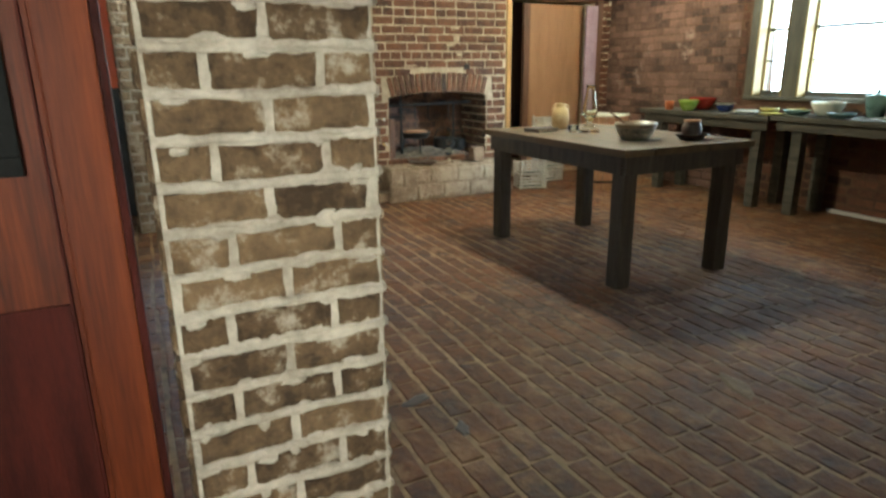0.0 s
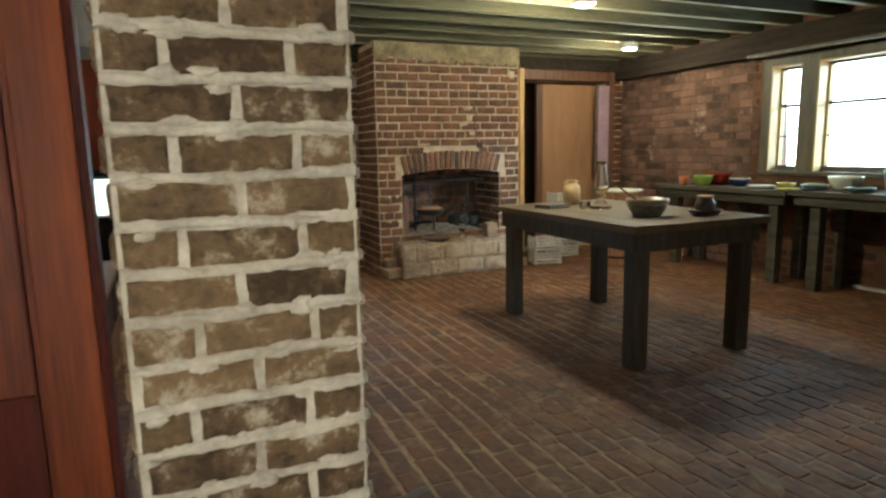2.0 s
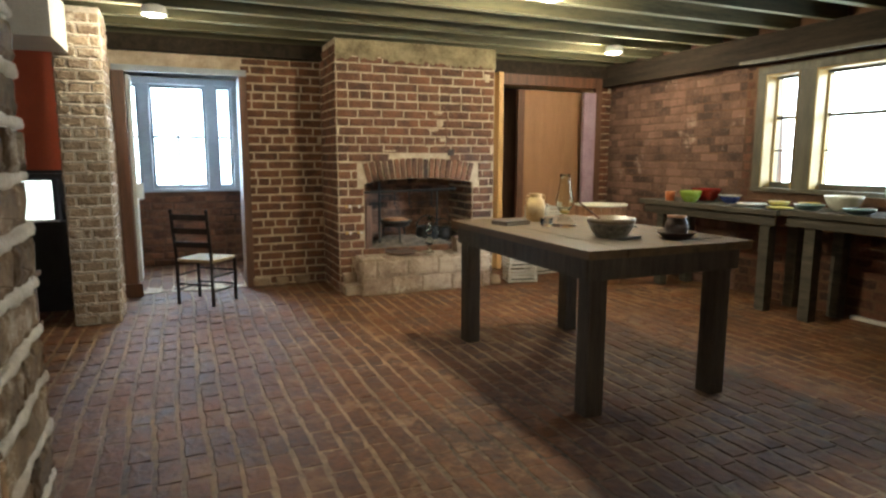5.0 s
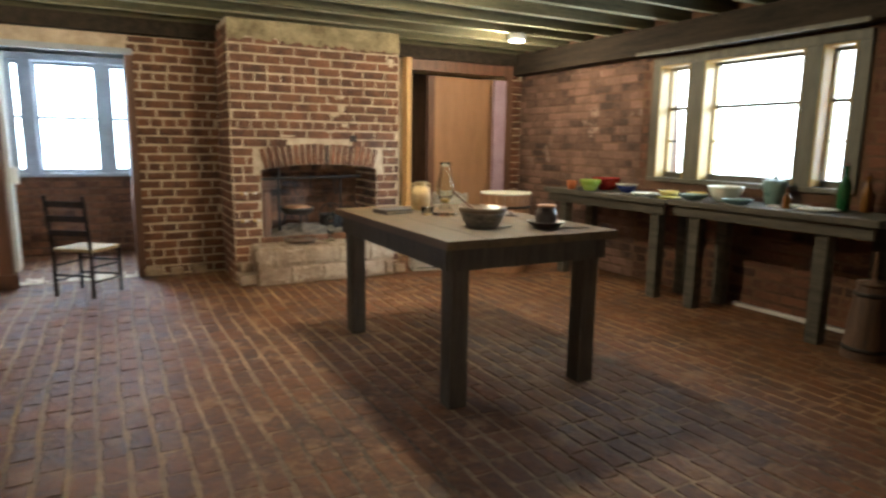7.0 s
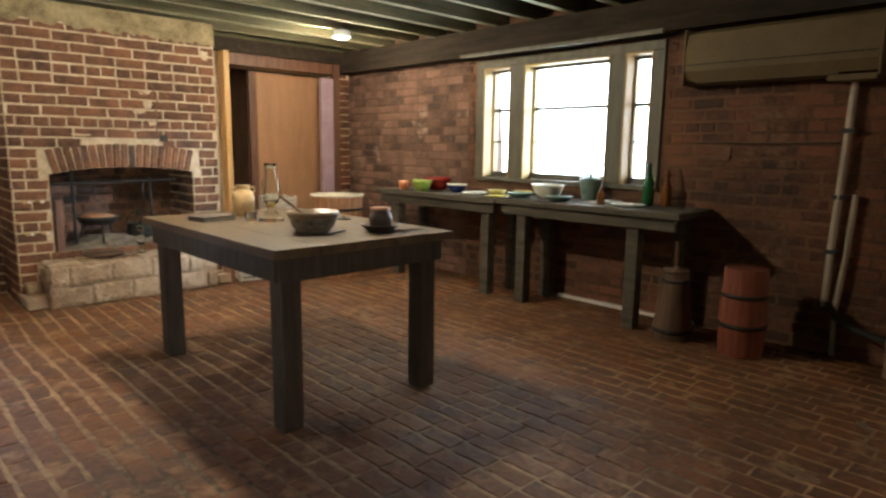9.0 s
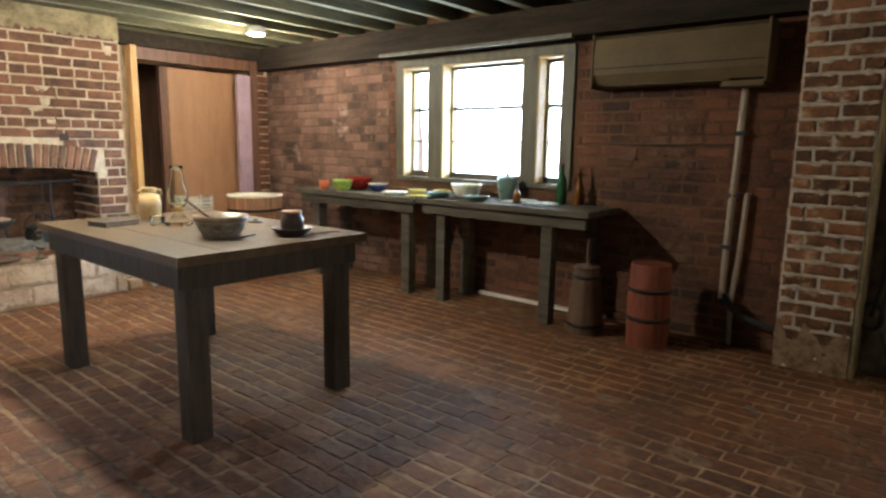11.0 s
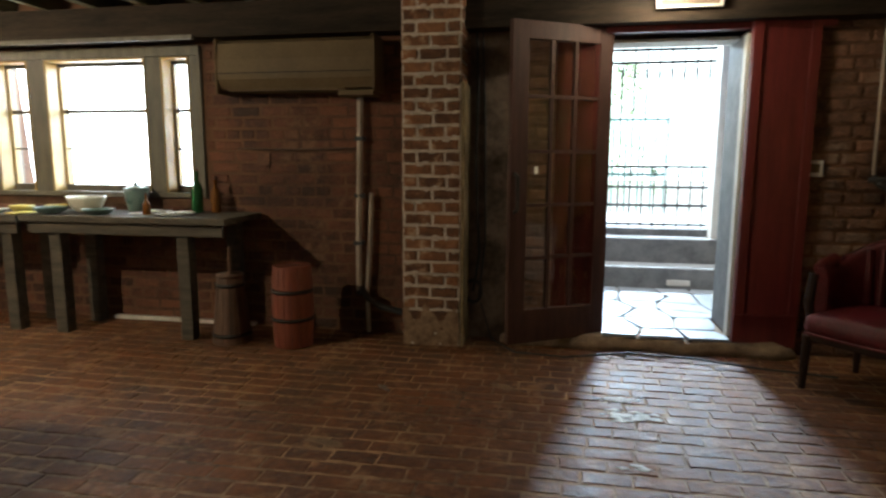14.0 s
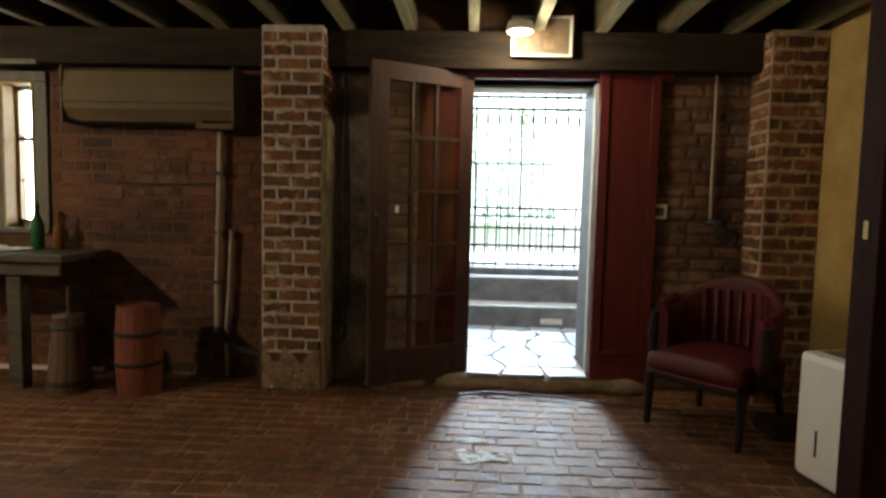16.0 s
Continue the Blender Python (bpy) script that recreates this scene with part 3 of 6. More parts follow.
def smears(parent, origin, along, out, w, h, count, material, seed, pitch=0.082):
    """Lime mortar dragged over the brick edges in thin uneven blobs."""
    rng = random.Random(seed)
    along, out, up = Vector(along), Vector(out), Vector((0, 0, 1))
    bm = bmesh.new()
    for _ in range(count):
        cu, cz = rng.uniform(0.01, w - 0.01), round(rng.uniform(0, h) / pitch) * pitch + rng.uniform(-0.016, 0.016)
        ru, rz = rng.uniform(0.012, 0.04), rng.uniform(0.008, 0.017)
        qs = [rng.uniform(0.6, 1.1) for _ in range(11)]
        rings = []
        for s, d in ((1.0, 0.004), (0.8, 0.0095), (0.5, 0.013), (0.2, 0.0145)):
            ring = []
            for k, q in enumerate(qs):
                a = k * math.tau / 11
                u = min(max(cu + ru * q * s * math.cos(a), 0.002), w - 0.002)
                ring.append(bm.verts.new(Vector(origin) + along * u + up * max(cz + rz * q * s * math.sin(a), 0.004) + out * d))
            rings.append(ring)
        for lower, upper in zip(rings, rings[1:]):
            for k in range(11):
                bm.faces.new((lower[k], lower[(k + 1) % 11], upper[(k + 1) % 11], upper[k])).smooth = True
        bm.faces.new(rings[-1]).smooth = True
    bmesh.ops.recalc_face_normals(bm, faces=bm.faces)
    tagged(part("mortar_smear", bm, material, parent), kind="stuff")


def bed_ridges(parent, origin, along, out, w, h, material, seed, size=1.0, pitch=0.082):
    """Proud, uneven beds of lime mortar squeezed out between the courses."""
    rng = random.Random(seed)
    along, out, up, origin = Vector(along), Vector(out), Vector((0, 0, 1)), Vector(origin)
    bm = bmesh.new()
    n = max(10, int(w / 0.012))
    z = pitch
    while z < h - 0.02:
        ph = [rng.uniform(0, math.tau) for _ in range(3)]
        rows = []
        for i in range(n + 1):
            u = 0.001 + (w - 0.002) * i / n
            wob = 0.5 + 0.28 * math.sin(u * 31 + ph[0]) + 0.22 * math.sin(u * 77 + ph[1])
            tall = size * (0.0075 + 0.008 * wob + rng.uniform(-0.002, 0.002))
            low = size * (0.007 + 0.005 * wob + rng.uniform(-0.0015, 0.0015))
            deep = 0.0075 + size * (0.0055 * wob + rng.uniform(-0.001, 0.001))
            mid = z + 0.004 * math.sin(u * 14 + ph[2])
            p = origin + along * u
            rows.append([bm.verts.new(p + up * (mid + dz) + out * d) for dz, d in ((-low, 0.001), (-low * 0.75, deep * 0.85), (0.0, deep), (tall * 0.7, deep * 0.85), (tall, 0.002))])
        for a, b in zip(rows, rows[1:]):
            for j in range(4):
                bm.faces.new((a[j], b[j], b[j + 1], a[j + 1])).smooth = True
        z += pitch
    bmesh.ops.recalc_face_normals(bm, faces=bm.faces)
    tagged(part("mortar_bed", bm, material, parent), kind="stuff")


def parged_foot(parent, x, y0, y1, top, material, seed):
    """A ragged coat of mortar over the foot of a pier's west face."""
    rng = random.Random(seed)
    bm = bmesh.new()
    k, rows = 16, 6
    grid = []
    for i in range(k + 1):
        y = y0 + 0.004 + (y1 - y0 - 0.008) * i / k
        z = top * (0.8 + 0.2 * math.sin(i * 0.9)) * rng.uniform(0.85, 1.12)
        grid.append([bm.verts.new((x - (0.002 if j == rows else 0.014 + rng.uniform(-0.005, 0.006)), y, z * j / rows)) for j in range(rows + 1)])
    for p, q in zip(grid, grid[1:]):
        for j in range(rows):
            bm.faces.new((p[j], q[j], q[j + 1], p[j + 1])).smooth = True
    bmesh.ops.recalc_face_normals(bm, faces=bm.faces)
    part("parged_foot", bm, material, parent, "rough mortar coat over the foot")


smears(PIERS[0], (0.45, 2.03, 0), (1, 0, 0), (0, -1, 0), 0.415, 2.3, 150, PIER_MORTAR, 61)
bed_ridges(PIERS[0], (0.45, 2.03, 0), (1, 0, 0), (0, -1, 0), 0.415, 2.3, PIER_MORTAR, 71)
bed_ridges(PIERS[0], (0.865, 2.03, 0), (0, 1, 0), (1, 0, 0), 0.29, 2.3, PIER_MORTAR, 72)
bed_ridges(PIERS[2], (5.74, 1.89, 0), (0, -1, 0), (-1, 0, 0), 0.39, 2.3, PIER_MORTAR, 73, 0.75)
bed_ridges(PIERS[3], (5.74, -1.26, 0), (0, -1, 0), (-1, 0, 0), 0.34, 2.3, MORTAR, 74, 0.7)
bed_ridges(PIERS[1], (0.32, 6.42, 0), (1, 0, 0), (0, -1, 0), 0.31, 2.3, MORTAR_PALE, 75, 0.8)
smears(PIERS[1], (0.32, 6.42, 0), (1, 0, 0), (0, -1, 0), 0.31, 2.3, 70, MORTAR_PALE, 62)
smears(PIERS[2], (5.74, 1.89, 0), (0, -1, 0), (-1, 0, 0), 0.39, 2.3, 120, MORTAR_PALE, 63)
smears(PIERS[3], (5.74, -1.26, 0), (0, -1, 0), (-1, 0, 0), 0.34, 2.3, 80, MORTAR, 64)
parged_foot(PIERS[2], 5.74, 1.50, 1.89, 0.32, PIER_PARGE, 65)

# ---- chimney ----
CX0, CX1, CY = 2.45, 4.07, 6.84
FX0, FX1, FZ, SPRING, RISE = 2.70, 3.83, 0.40, 1.02, 0.05


def arch_z(x, extra=0.0):
    t = (2 * x - FX0 - FX1) / (FX1 - FX0)
    return SPRING + RISE * (1 - t * t) + extra


def strip(points_low, z_top, y0, y1):
    """A wall piece over a ragged or curved lower edge."""
    bm = bmesh.new()
    cols = [[bm.verts.new(p) for p in ((x, y0, z), (x, y0, z_top), (x, y1, z_top), (x, y1, z))] for x, z in points_low]
    for p, q in zip(cols, cols[1:]):
        for j in range(4):
            bm.faces.new((p[j], q[j], q[(j + 1) % 4], p[(j + 1) % 4]))
    bm.faces.new(cols[0])
    bm.faces.new(cols[-1][::-1])
    bmesh.ops.recalc_face_normals(bm, faces=bm.faces)
    return bm


def chimney():
    c = thing("chimney_breast", pose(0, 0, 0), "red brick chimney breast with arched fireplace and crack", "fireplace")
    part("cheek", box((CX0, CY, 0), (FX0, N, 2.33)), MORTAR, c)
    part("cheek", box((FX1, CY, 0), (CX1, N, 2.33)), MORTAR, c)
    part("fire_floor", box((FX0, CY, 0), (FX1, N, FZ - 0.02)), SOOT_BRICK[0], c)
    part("fire_back", box((FX0, N - 0.06, FZ - 0.02), (FX1, N, 2.33)), SOOT_BRICK[0], c)
    xs = [FX0 + (FX1 - FX0) * i / 24 for i in range(25)]
    part("arch_wall", strip([(x, arch_z(x)) for x in xs], 2.33, CY, N - 0.06), MORTAR, c)
    rng = random.Random(4)
    low = [(CX0 + (CX1 - CX0) * i / 60, 2.17 + rng.uniform(-0.03, 0.02) - (0.02 if i > 16 else 0)) for i in range(61)]
    part("plaster_band", strip(low, 2.325, CY - 0.02, CY - 0.001), PARGE, c, "crumbling plaster band under the ceiling")
    for (x, z, w, h2) in ((3.45, 1.70, 0.05, 0.035), (3.47, 1.60, 0.035, 0.05), (3.40, 1.53, 0.05, 0.02), (3.50, 1.44, 0.03, 0.03), (3.36, 1.38, 0.05, 0.02), (2.95, 1.33, 0.07, 0.015), (3.98, 2.06, 0.03, 0.06)):
        pts = [(x - w + 2 * w * i / 12, z - h2 * math.sqrt(max(0.02, 1 - (i / 6 - 1) ** 2)) * rng.uniform(0.6, 1.1)) for i in range(13)]
        part("mortar_smear", strip(pts, z + h2 * 0.4, CY - 0.0125, CY - 0.002), MORTAR, c, "smeared pale repair mortar")
    holes = [(FX0 - CX0 - 0.0, FX1 - CX0 + 0.0, FZ, SPRING)]
    for i in range(16):
        a = FX0 - 0.06 + (FX1 - FX0 + 0.12) * i / 16
        b = FX0 - 0.06 + (FX1 - FX0 + 0.12) * (i + 1) / 16
        holes.append((a - CX0, b - CX0, SPRING - 0.02, arch_z((a + b) / 2, 0.19)))
    bricks_on(c, courses(CX1 - CX0, 2.18, holes, seed=11, pitch=0.0815, joint=0.012), (CX0, CY, 0), (1, 0, 0), (0, -1, 0), RED_BRICK)
    bricks_on(c, courses(N - CY, 2.3, seed=12, pitch=0.0815, joint=0.012), (CX0, N, 0), (0, -1, 0), (-1, 0, 0), RED_BRICK)
    bricks_on(c, courses(FX1 - FX0, 1.2, seed=13, z0=FZ), (FX0, N - 0.06, 0), (1, 0, 0), (0, -1, 0), SOOT_BRICK)
    bricks_on(c, courses(N - CY, 1.1, seed=14, z0=FZ), (FX1, N, 0), (0, -1, 0), (-1, 0, 0), SOOT_BRICK)
    bricks_on(c, courses(N - CY, 1.1, seed=15, z0=FZ), (FX0, CY, 0), (0, 1, 0), (1, 0, 0), SOOT_BRICK)
    # bricks on edge round the arch
    count = 19
    for i in range(count):
        if i == 10:
            continue
        x = FX0 + 0.005 + (FX1 - FX0 - 0.01) * (i + 0.5) / count
        t = (2 * x - FX0 - FX1) / (FX1 - FX0)
        lean = t * 0.26
        m = Matrix.Translation((x, CY, arch_z(x) + 0.097)) @ Matrix.Rotation(lean, 4, "Y")
        b = box((-0.0235, -0.016, -0.094), (0.0235, 0.01, 0.094), 0.006, jitter=0.003)
        b.transform(m)
        part("arch_brick", b, RED_BRICK[0], c)
    # Hole, gap and crack are dark pieces on the face, their shade in the colour.
    part("notch", box((3.555, CY - 0.016, 1.285), (3.62, CY - 0.002, 1.345)), SOOT_BRICK[0], c, "dark plate for the hole of a missing brick")
    part("flue_gap", box((3.30, CY - 0.012, 1.06), (3.345, CY - 0.002, 1.25)), SOOT_BRICK[0], c)
    crack = [(3.53, CY - 0.014, 1.345), (3.54, CY - 0.014, 1.45), (3.53, CY - 0.014, 1.55), (3.555, CY - 0.014, 1.62), (3.53, CY - 0.014, 1.70), (3.50, CY - 0.014, 1.76)]
    part("crack", tube(crack, 0.006, 5), SOOT_BRICK[0], c, "dark raised line for a settlement crack")
    for x, z in ((2.555, 0.81), (2.64, 0.81), (2.555, 0.56), (2.66, 0.56)):
        part("wall_anchor", rod((x, CY - 0.012, z), (x, CY - 0.024, z), 0.013), PLASTER_WHITE, c, "pale round plug")
    return c


breast = chimney()

hearth = solo("hearth", box((2.59, 6.56, 0), (3.90, 6.838, 0.34), 0.01), HEARTH_BED, "raised hearth of whitewashed worn bricks", "hearth")
bricks_on(hearth, courses(1.31, 0.335, seed=21, pitch=0.165, joint=0.010, length=0.31), (2.59, 6.56, 0), (1, 0, 0), (0, -1, 0), HEARTH_BRICK, proud=0.013, ragged=True)
bricks_on(hearth, courses(0.278, 0.335, seed=22, pitch=0.105, joint=0.008), (2.59, 6.838, 0), (0, -1, 0), (-1, 0, 0), HEARTH_BRICK, proud=0.013, ragged=True)
bricks_on(hearth, [(0.01 + i * 0.218, 0.222 + i * 0.218, 0.01 + j * 0.135, 0.135 + j * 0.135) for i in range(6) for j in range(2)], (2.59, 6.56, 0.34), (1, 0, 0), (0, 0, 1), HEARTH_BRICK, proud=0.01, ragged=True)
for lo, hi in (((2.44, 6.60, 0), (2.60, 6.86, 0.10)), ((2.47, 6.72, 0.1), (2.585, 6.84, 0.19)), ((3.93, 6.60, 0), (4.04, 6.70, 0.09))):
    solo("loose_brick", box(lo, hi, 0.015, jitter=0.008), HEARTH_BRICK[0], "loose worn whitewashed brick beside the hearth", "brick")

# wall bricks
bricks_on(wall_north, courses(2.45 - 1.68, 2.2, seed=31), (1.68, N, 0), (1, 0, 0), (0, -1, 0), RED_BRICK)
bricks_on(wall_north, courses(0.17, 2.2, seed=37, joint=0.004), (5.83, N, 0), (1, 0, 0), (0, -1, 0), DIM_BRICK, ragged=True)
bricks_on(wall_bay, courses(1.22, 0.85, seed=33), (0.56, 9.08, 0), (1, 0, 0), (0, -1, 0), RED_BRICK)
HE = [(WIN[0] - S - 0.03, WIN[1] - S + 0.03, WIN[2] - 0.05, 2.2), (DOOR[0] - S - 0.08, DOOR[1] - S + 0.08, 0, 2.2)]
holes_e = [(N - (b + S), N - (a + S), c, d) for a, b, c, d in HE]
bricks_on(wall_east, courses(2.0, 2.1, seed=35, joint=0.005), (E, N, 0), (0, -1, 0), (-1, 0, 0), PATCH_BRICK, proud=0.005, keep=60, ragged=True)
holes_e.append((-1, 2.0, 0, 3))
bricks_on(wall_east, courses(N - S, 2.1, holes_e + [(N - 1.7, 20, 0, 3)], seed=34), (E, N, 0), (0, -1, 0), (-1, 0, 0), DIM_BRICK, proud=0.006, keep=150, ragged=True,
          near=lambda c: abs(c[0] - (N - 2.4)))
bricks_on(wall_east, courses(N - S, 2.1, holes_e + [(-1, N - 1.7, 0, 3)], seed=36), (E, N, 0), (0, -1, 0), (-1, 0, 0), DARK_BRICK, proud=0.008, keep=150, ragged=True,
          near=lambda c: abs(c[0] - (N + 0.8)))


# ---- windows ----
def sash_window(name, lights, z0, z1, rails, depth, frame_mat, at, along, out, label, muntins=(), lining=None):
    """Casement lights between posts: built along u, facing out."""
    w = thing(name, Matrix.Identity(4), label, "window")
    tagged(w, kind="structure")
    along, out, at = Vector(along), Vector(out), Vector(at)

    def bar(pname, u0, u1, a, b, d0, d1, mat, lab="", parent=w):
        p0 = at + along * u0 + out * d0
        p1 = at + along * u1 + out * d1
        lo = [min(p, q) for p, q in zip(p0, p1)]
        hi = [max(p, q) for p, q in zip(p0, p1)]
        lo[2], hi[2] = a, b
        return part(pname, box(lo, hi, 0.004 if pname != "pane" else 0), mat, parent, lab)

    u_lo, u_hi = lights[0][0], lights[-1][1]
    bar("window_head", u_lo - 0.09, u_hi + 0.09, z1, z1 + 0.07, -depth, 0.03, frame_mat)
    bar("window_sill", u_lo - 0.09, u_hi + 0.09, z0 - 0.035, z0, -depth, 0.035, frame_mat)
    edges = [(u_lo - 0.09, u_lo)] + [(a[1], b[0]) for a, b in zip(lights, lights[1:])] + [(u_hi, u_hi + 0.09)]
    for a, b in edges:
        bar("window_post", a, b, z0, z1, -depth, 0.025, frame_mat)
    for a, b in lights:
        s = 0.035
        if lining:
            for u0, u1 in ((a + 0.001, a + 0.016), (b - 0.016, b - 0.001)):
                bar("reveal_lining", u0, u1, z0 + 0.002, z1 - 0.002, -depth * 0.44, 0.030, lining, "pine reveal lining, yellowed as if daylit")
            bar("reveal_lining", a + 0.017, b - 0.017, z1 - 0.016, z1 - 0.002, -depth * 0.44, 0.030, lining, "pine reveal lining, yellowed as if daylit")
        frame_ob = bar("sash_rail", a, b, z0, z0 + 0.05, -depth * 0.7, -depth * 0.45, frame_mat)
        bar("sash_rail", a, b, z1 - 0.04, z1, -depth * 0.7, -depth * 0.45, frame_mat)
        sash = lining or frame_mat
        bar("sash_stile", a, a + s, z0 + 0.05, z1 - 0.04, -depth * 0.7, -depth * 0.45, sash)
        bar("sash_stile", b - s, b, z0 + 0.05, z1 - 0.04, -depth * 0.7, -depth * 0.45, sash)
        for z, t in rails:
            bar("glazing_bar", a + s, b - s, z - t / 2, z + t / 2, -depth * 0.65, -depth * 0.5, frame_mat)
        for u in muntins:
            if a < u < b:
                bar("glazing_bar", u - 0.015, u + 0.015, z0 + 0.05, z1 - 0.04, -depth * 0.64, -depth * 0.51, frame_mat)
        pane = bar("pane", a + s, b - s, z0 + 0.05, z1 - 0.04, -depth * 0.60, -depth * 0.57, PANE)
        pane.visible_shadow = False
    return w


sash_window("window_1", [(0.02, 0.345), (0.50, 1.36), (1.49, 1.72)], 1.0, 2.0, [(1.62, 0.03), (1.33, 0.014)], 0.2, WINDOW_PAINT,
            (E, 5.28, 0), (0, -1, 0), (-1, 0, 0), "three-light sash window over the benches, pine reveals coloured as if daylit", lining=DAYLIT_PINE)
sash_window("window_2", [(0.03, 0.14), (0.25, 0.85), (0.96, 1.14)], 0.9, 2.09, [(1.5, 0.034)], 0.14, BAY_PAINT,
            (0.58, 9.08, 0), (1, 0, 0), (0, -1, 0), "three-light window with white painted frame in the bay", muntins=(0.54,))

# Unseen window, added only as an opening for the south fill lamp.
sash_window("added_window", [(0.06, 0.48), (0.52, 0.94)], 0.82, 1.87, [(1.35, 0.03)], 0.14, BAY_PAINT,
            (-0.85, S, 0), (1, 0, 0), (0, 1, 0), "unseen two-light window with grey frame, added around the south fill lamp")

# posts and head of the bay opening
bayf = tagged(thing("door_frame_bay", Matrix.Identity(4), "brown wooden posts and grey head of the bay opening", "door frame"), kind="structure")
part("post", box((0.60, N - 0.10, 0), (0.70, N + 0.28, 2.02), 0.005), BROWN_WOOD, bayf)
part("post", box((1.665, N - 0.05, 0), (1.735, N + 0.28, 2.02), 0.005), BROWN_WOOD, bayf)
part("head", box((0.60, N - 0.06, 2.02), (1.735, N + 0.28, 2.075), 0.005), BAY_PAINT, bayf, "grey painted head")
part("casing", box((0.705, N + 0.02, 0.12), (0.735, N + 0.26, 2.0), 0.003), LIGHT_WALL, bayf)
part("plinth", box((0.58, N - 0.13, 0), (0.74, N - 0.102, 0.12), 0.004), BROWN_WOOD, bayf)
part("dispenser", box((0.735, N + 0.03, 0.88), (0.79, N + 0.11, 1.03), 0.012), WHITE_PLASTIC, bayf, "small white plastic box on the post")


# ---- inner door, posts and boards ----
def inner_door():
    f = tagged(thing("door_frame_inner", Matrix.Identity(4), "pine and brown posts of the inner doorway", "door frame"), kind="structure")
    part("post", box((4.40, N - 0.12, 0), (4.46, N + 0.02, 2.2), 0.004), PINE, f, "bare pine post")
    part("post", box((5.74, N - 0.06, 0), (5.83, N - 0.001, 2.2), 0.004), BROWN_WOOD, f)
    part("head", box((4.46, N - 0.05, 2.08), (5.74, N + 0.02, 2.2), 0.004), BROWN_WOOD, f)
    d = thing("door_2", pose(4.88, N + 0.16, 0), "plain tan board door standing ajar", "door")
    tagged(d, kind="structure")
    part("leaf", box((0, -0.02, 0.02), (0.80, 0.02, 2.05), 0.004), TAN_BOARD, d)
    # Added strip puts the leaf's shading towards its left edge into colour.
    part("edge_strip", box((-0.09, -0.024, 0.02), (-0.002, 0.024, 2.05), 0.003), BROWN_WOOD, d, "reddish brown strip for the leaf's darker left edge")
    p = thing("shutter_board", pose(5.60, N - 0.13, 0), "tall lavender painted board with a ledge", "board")
    part("board", box((-0.055, -0.012, 0), (0.085, 0.012, 2.02), 0.004), LAVENDER, p)
    part("stile", box((-0.085, -0.02, 0), (-0.055, 0.02, 2.02), 0.004), LAVENDER, p)
    part("ledge", box((-0.09, -0.03, 0.88), (0.06, -0.012, 1.05), 0.006), LAVENDER, p)
    for i in range(6):
        b = box((-0.06, -0.005, -0.006), (0.06, 0.0, 0.006))
        b.transform(pose(0, -0.012, 1.2 + i * 0.14, 0, 35, 0))
        part("batten", b, LAVENDER, p)


inner_door()


# ---- garden door ----
def glazed_leaf():
    a, b = Vector((6.0, 0.555, 0)), Vector((5.62, 1.175, 0))
    d = tagged(thing("door_1", pose(a.x, a.y, 0.07, 0, 0, math.degrees(math.atan2(b.y - a.y, b.x - a.x))), "dark brown glazed door with fifteen panes standing open", "door"), kind="structure")
    w, h, t = (b - a).length, 2.03, 0.022
    for x0, x1, nm in ((0, 0.10, "stile"), (w - 0.115, w, "stile")):
        part(nm, box((x0, -t, 0), (x1, t, h), 0.004), BROWN_DOOR, d)
    part("bottom_rail", box((0.10, -t, 0), (w - 0.115, t, 0.22), 0.004), BROWN_DOOR, d)
    part("top_rail", box((0.10, -t, h - 0.11), (w - 0.115, t, h), 0.004), BROWN_DOOR, d)
    x0, x1, z0, z1 = 0.10, w - 0.115, 0.22, h - 0.11
    for i in (1, 2):
        u = x0 + (x1 - x0) * i / 3
        part("glazing_bar", box((u - 0.012, -0.014, z0), (u + 0.012, 0.014, z1), 0.002), BROWN_DOOR, d)
    for j in range(1, 5):
        z = z0 + (z1 - z0) * j / 5
        for i in range(3):
            u0, u1 = x0 + (x1 - x0) * i / 3 + 0.012 * (i > 0), x0 + (x1 - x0) * (i + 1) / 3 - 0.012 * (i < 2)
            part("glazing_bar", box((u0, -0.013, z - 0.011), (u1, 0.013, z + 0.011), 0.002), BROWN_DOOR, d)
    for j in range(5):
        for i in range(3):
            u0, u1 = x0 + (x1 - x0) * i / 3 + 0.012, x0 + (x1 - x0) * (i + 1) / 3 - 0.012
            p = part("pane", box((u0, -0.002, z0 + (z1 - z0) * j / 5 + 0.011), (u1, 0.002, z0 + (z1 - z0) * (j + 1) / 5 - 0.011)), DOOR_GLASS, d)
            p.visible_shadow = False
    part("handle", tube([(w - 0.03, t, 0.86), (w - 0.02, t + 0.06, 0.88), (w - 0.02, t + 0.06, 1.08), (w - 0.03, t, 1.1)], 0.012), IRON, d, "black pull handle")
    part("tag", box((w - 0.19, t + 0.001, 1.10), (w - 0.165, t + 0.004, 1.145)), WHITE_PLASTIC, d, "small white tag")
    part("door_stop", box((0.0, -t - 0.05, 0.02), (0.05, -t, 0.07), 0.005), IRON, d)


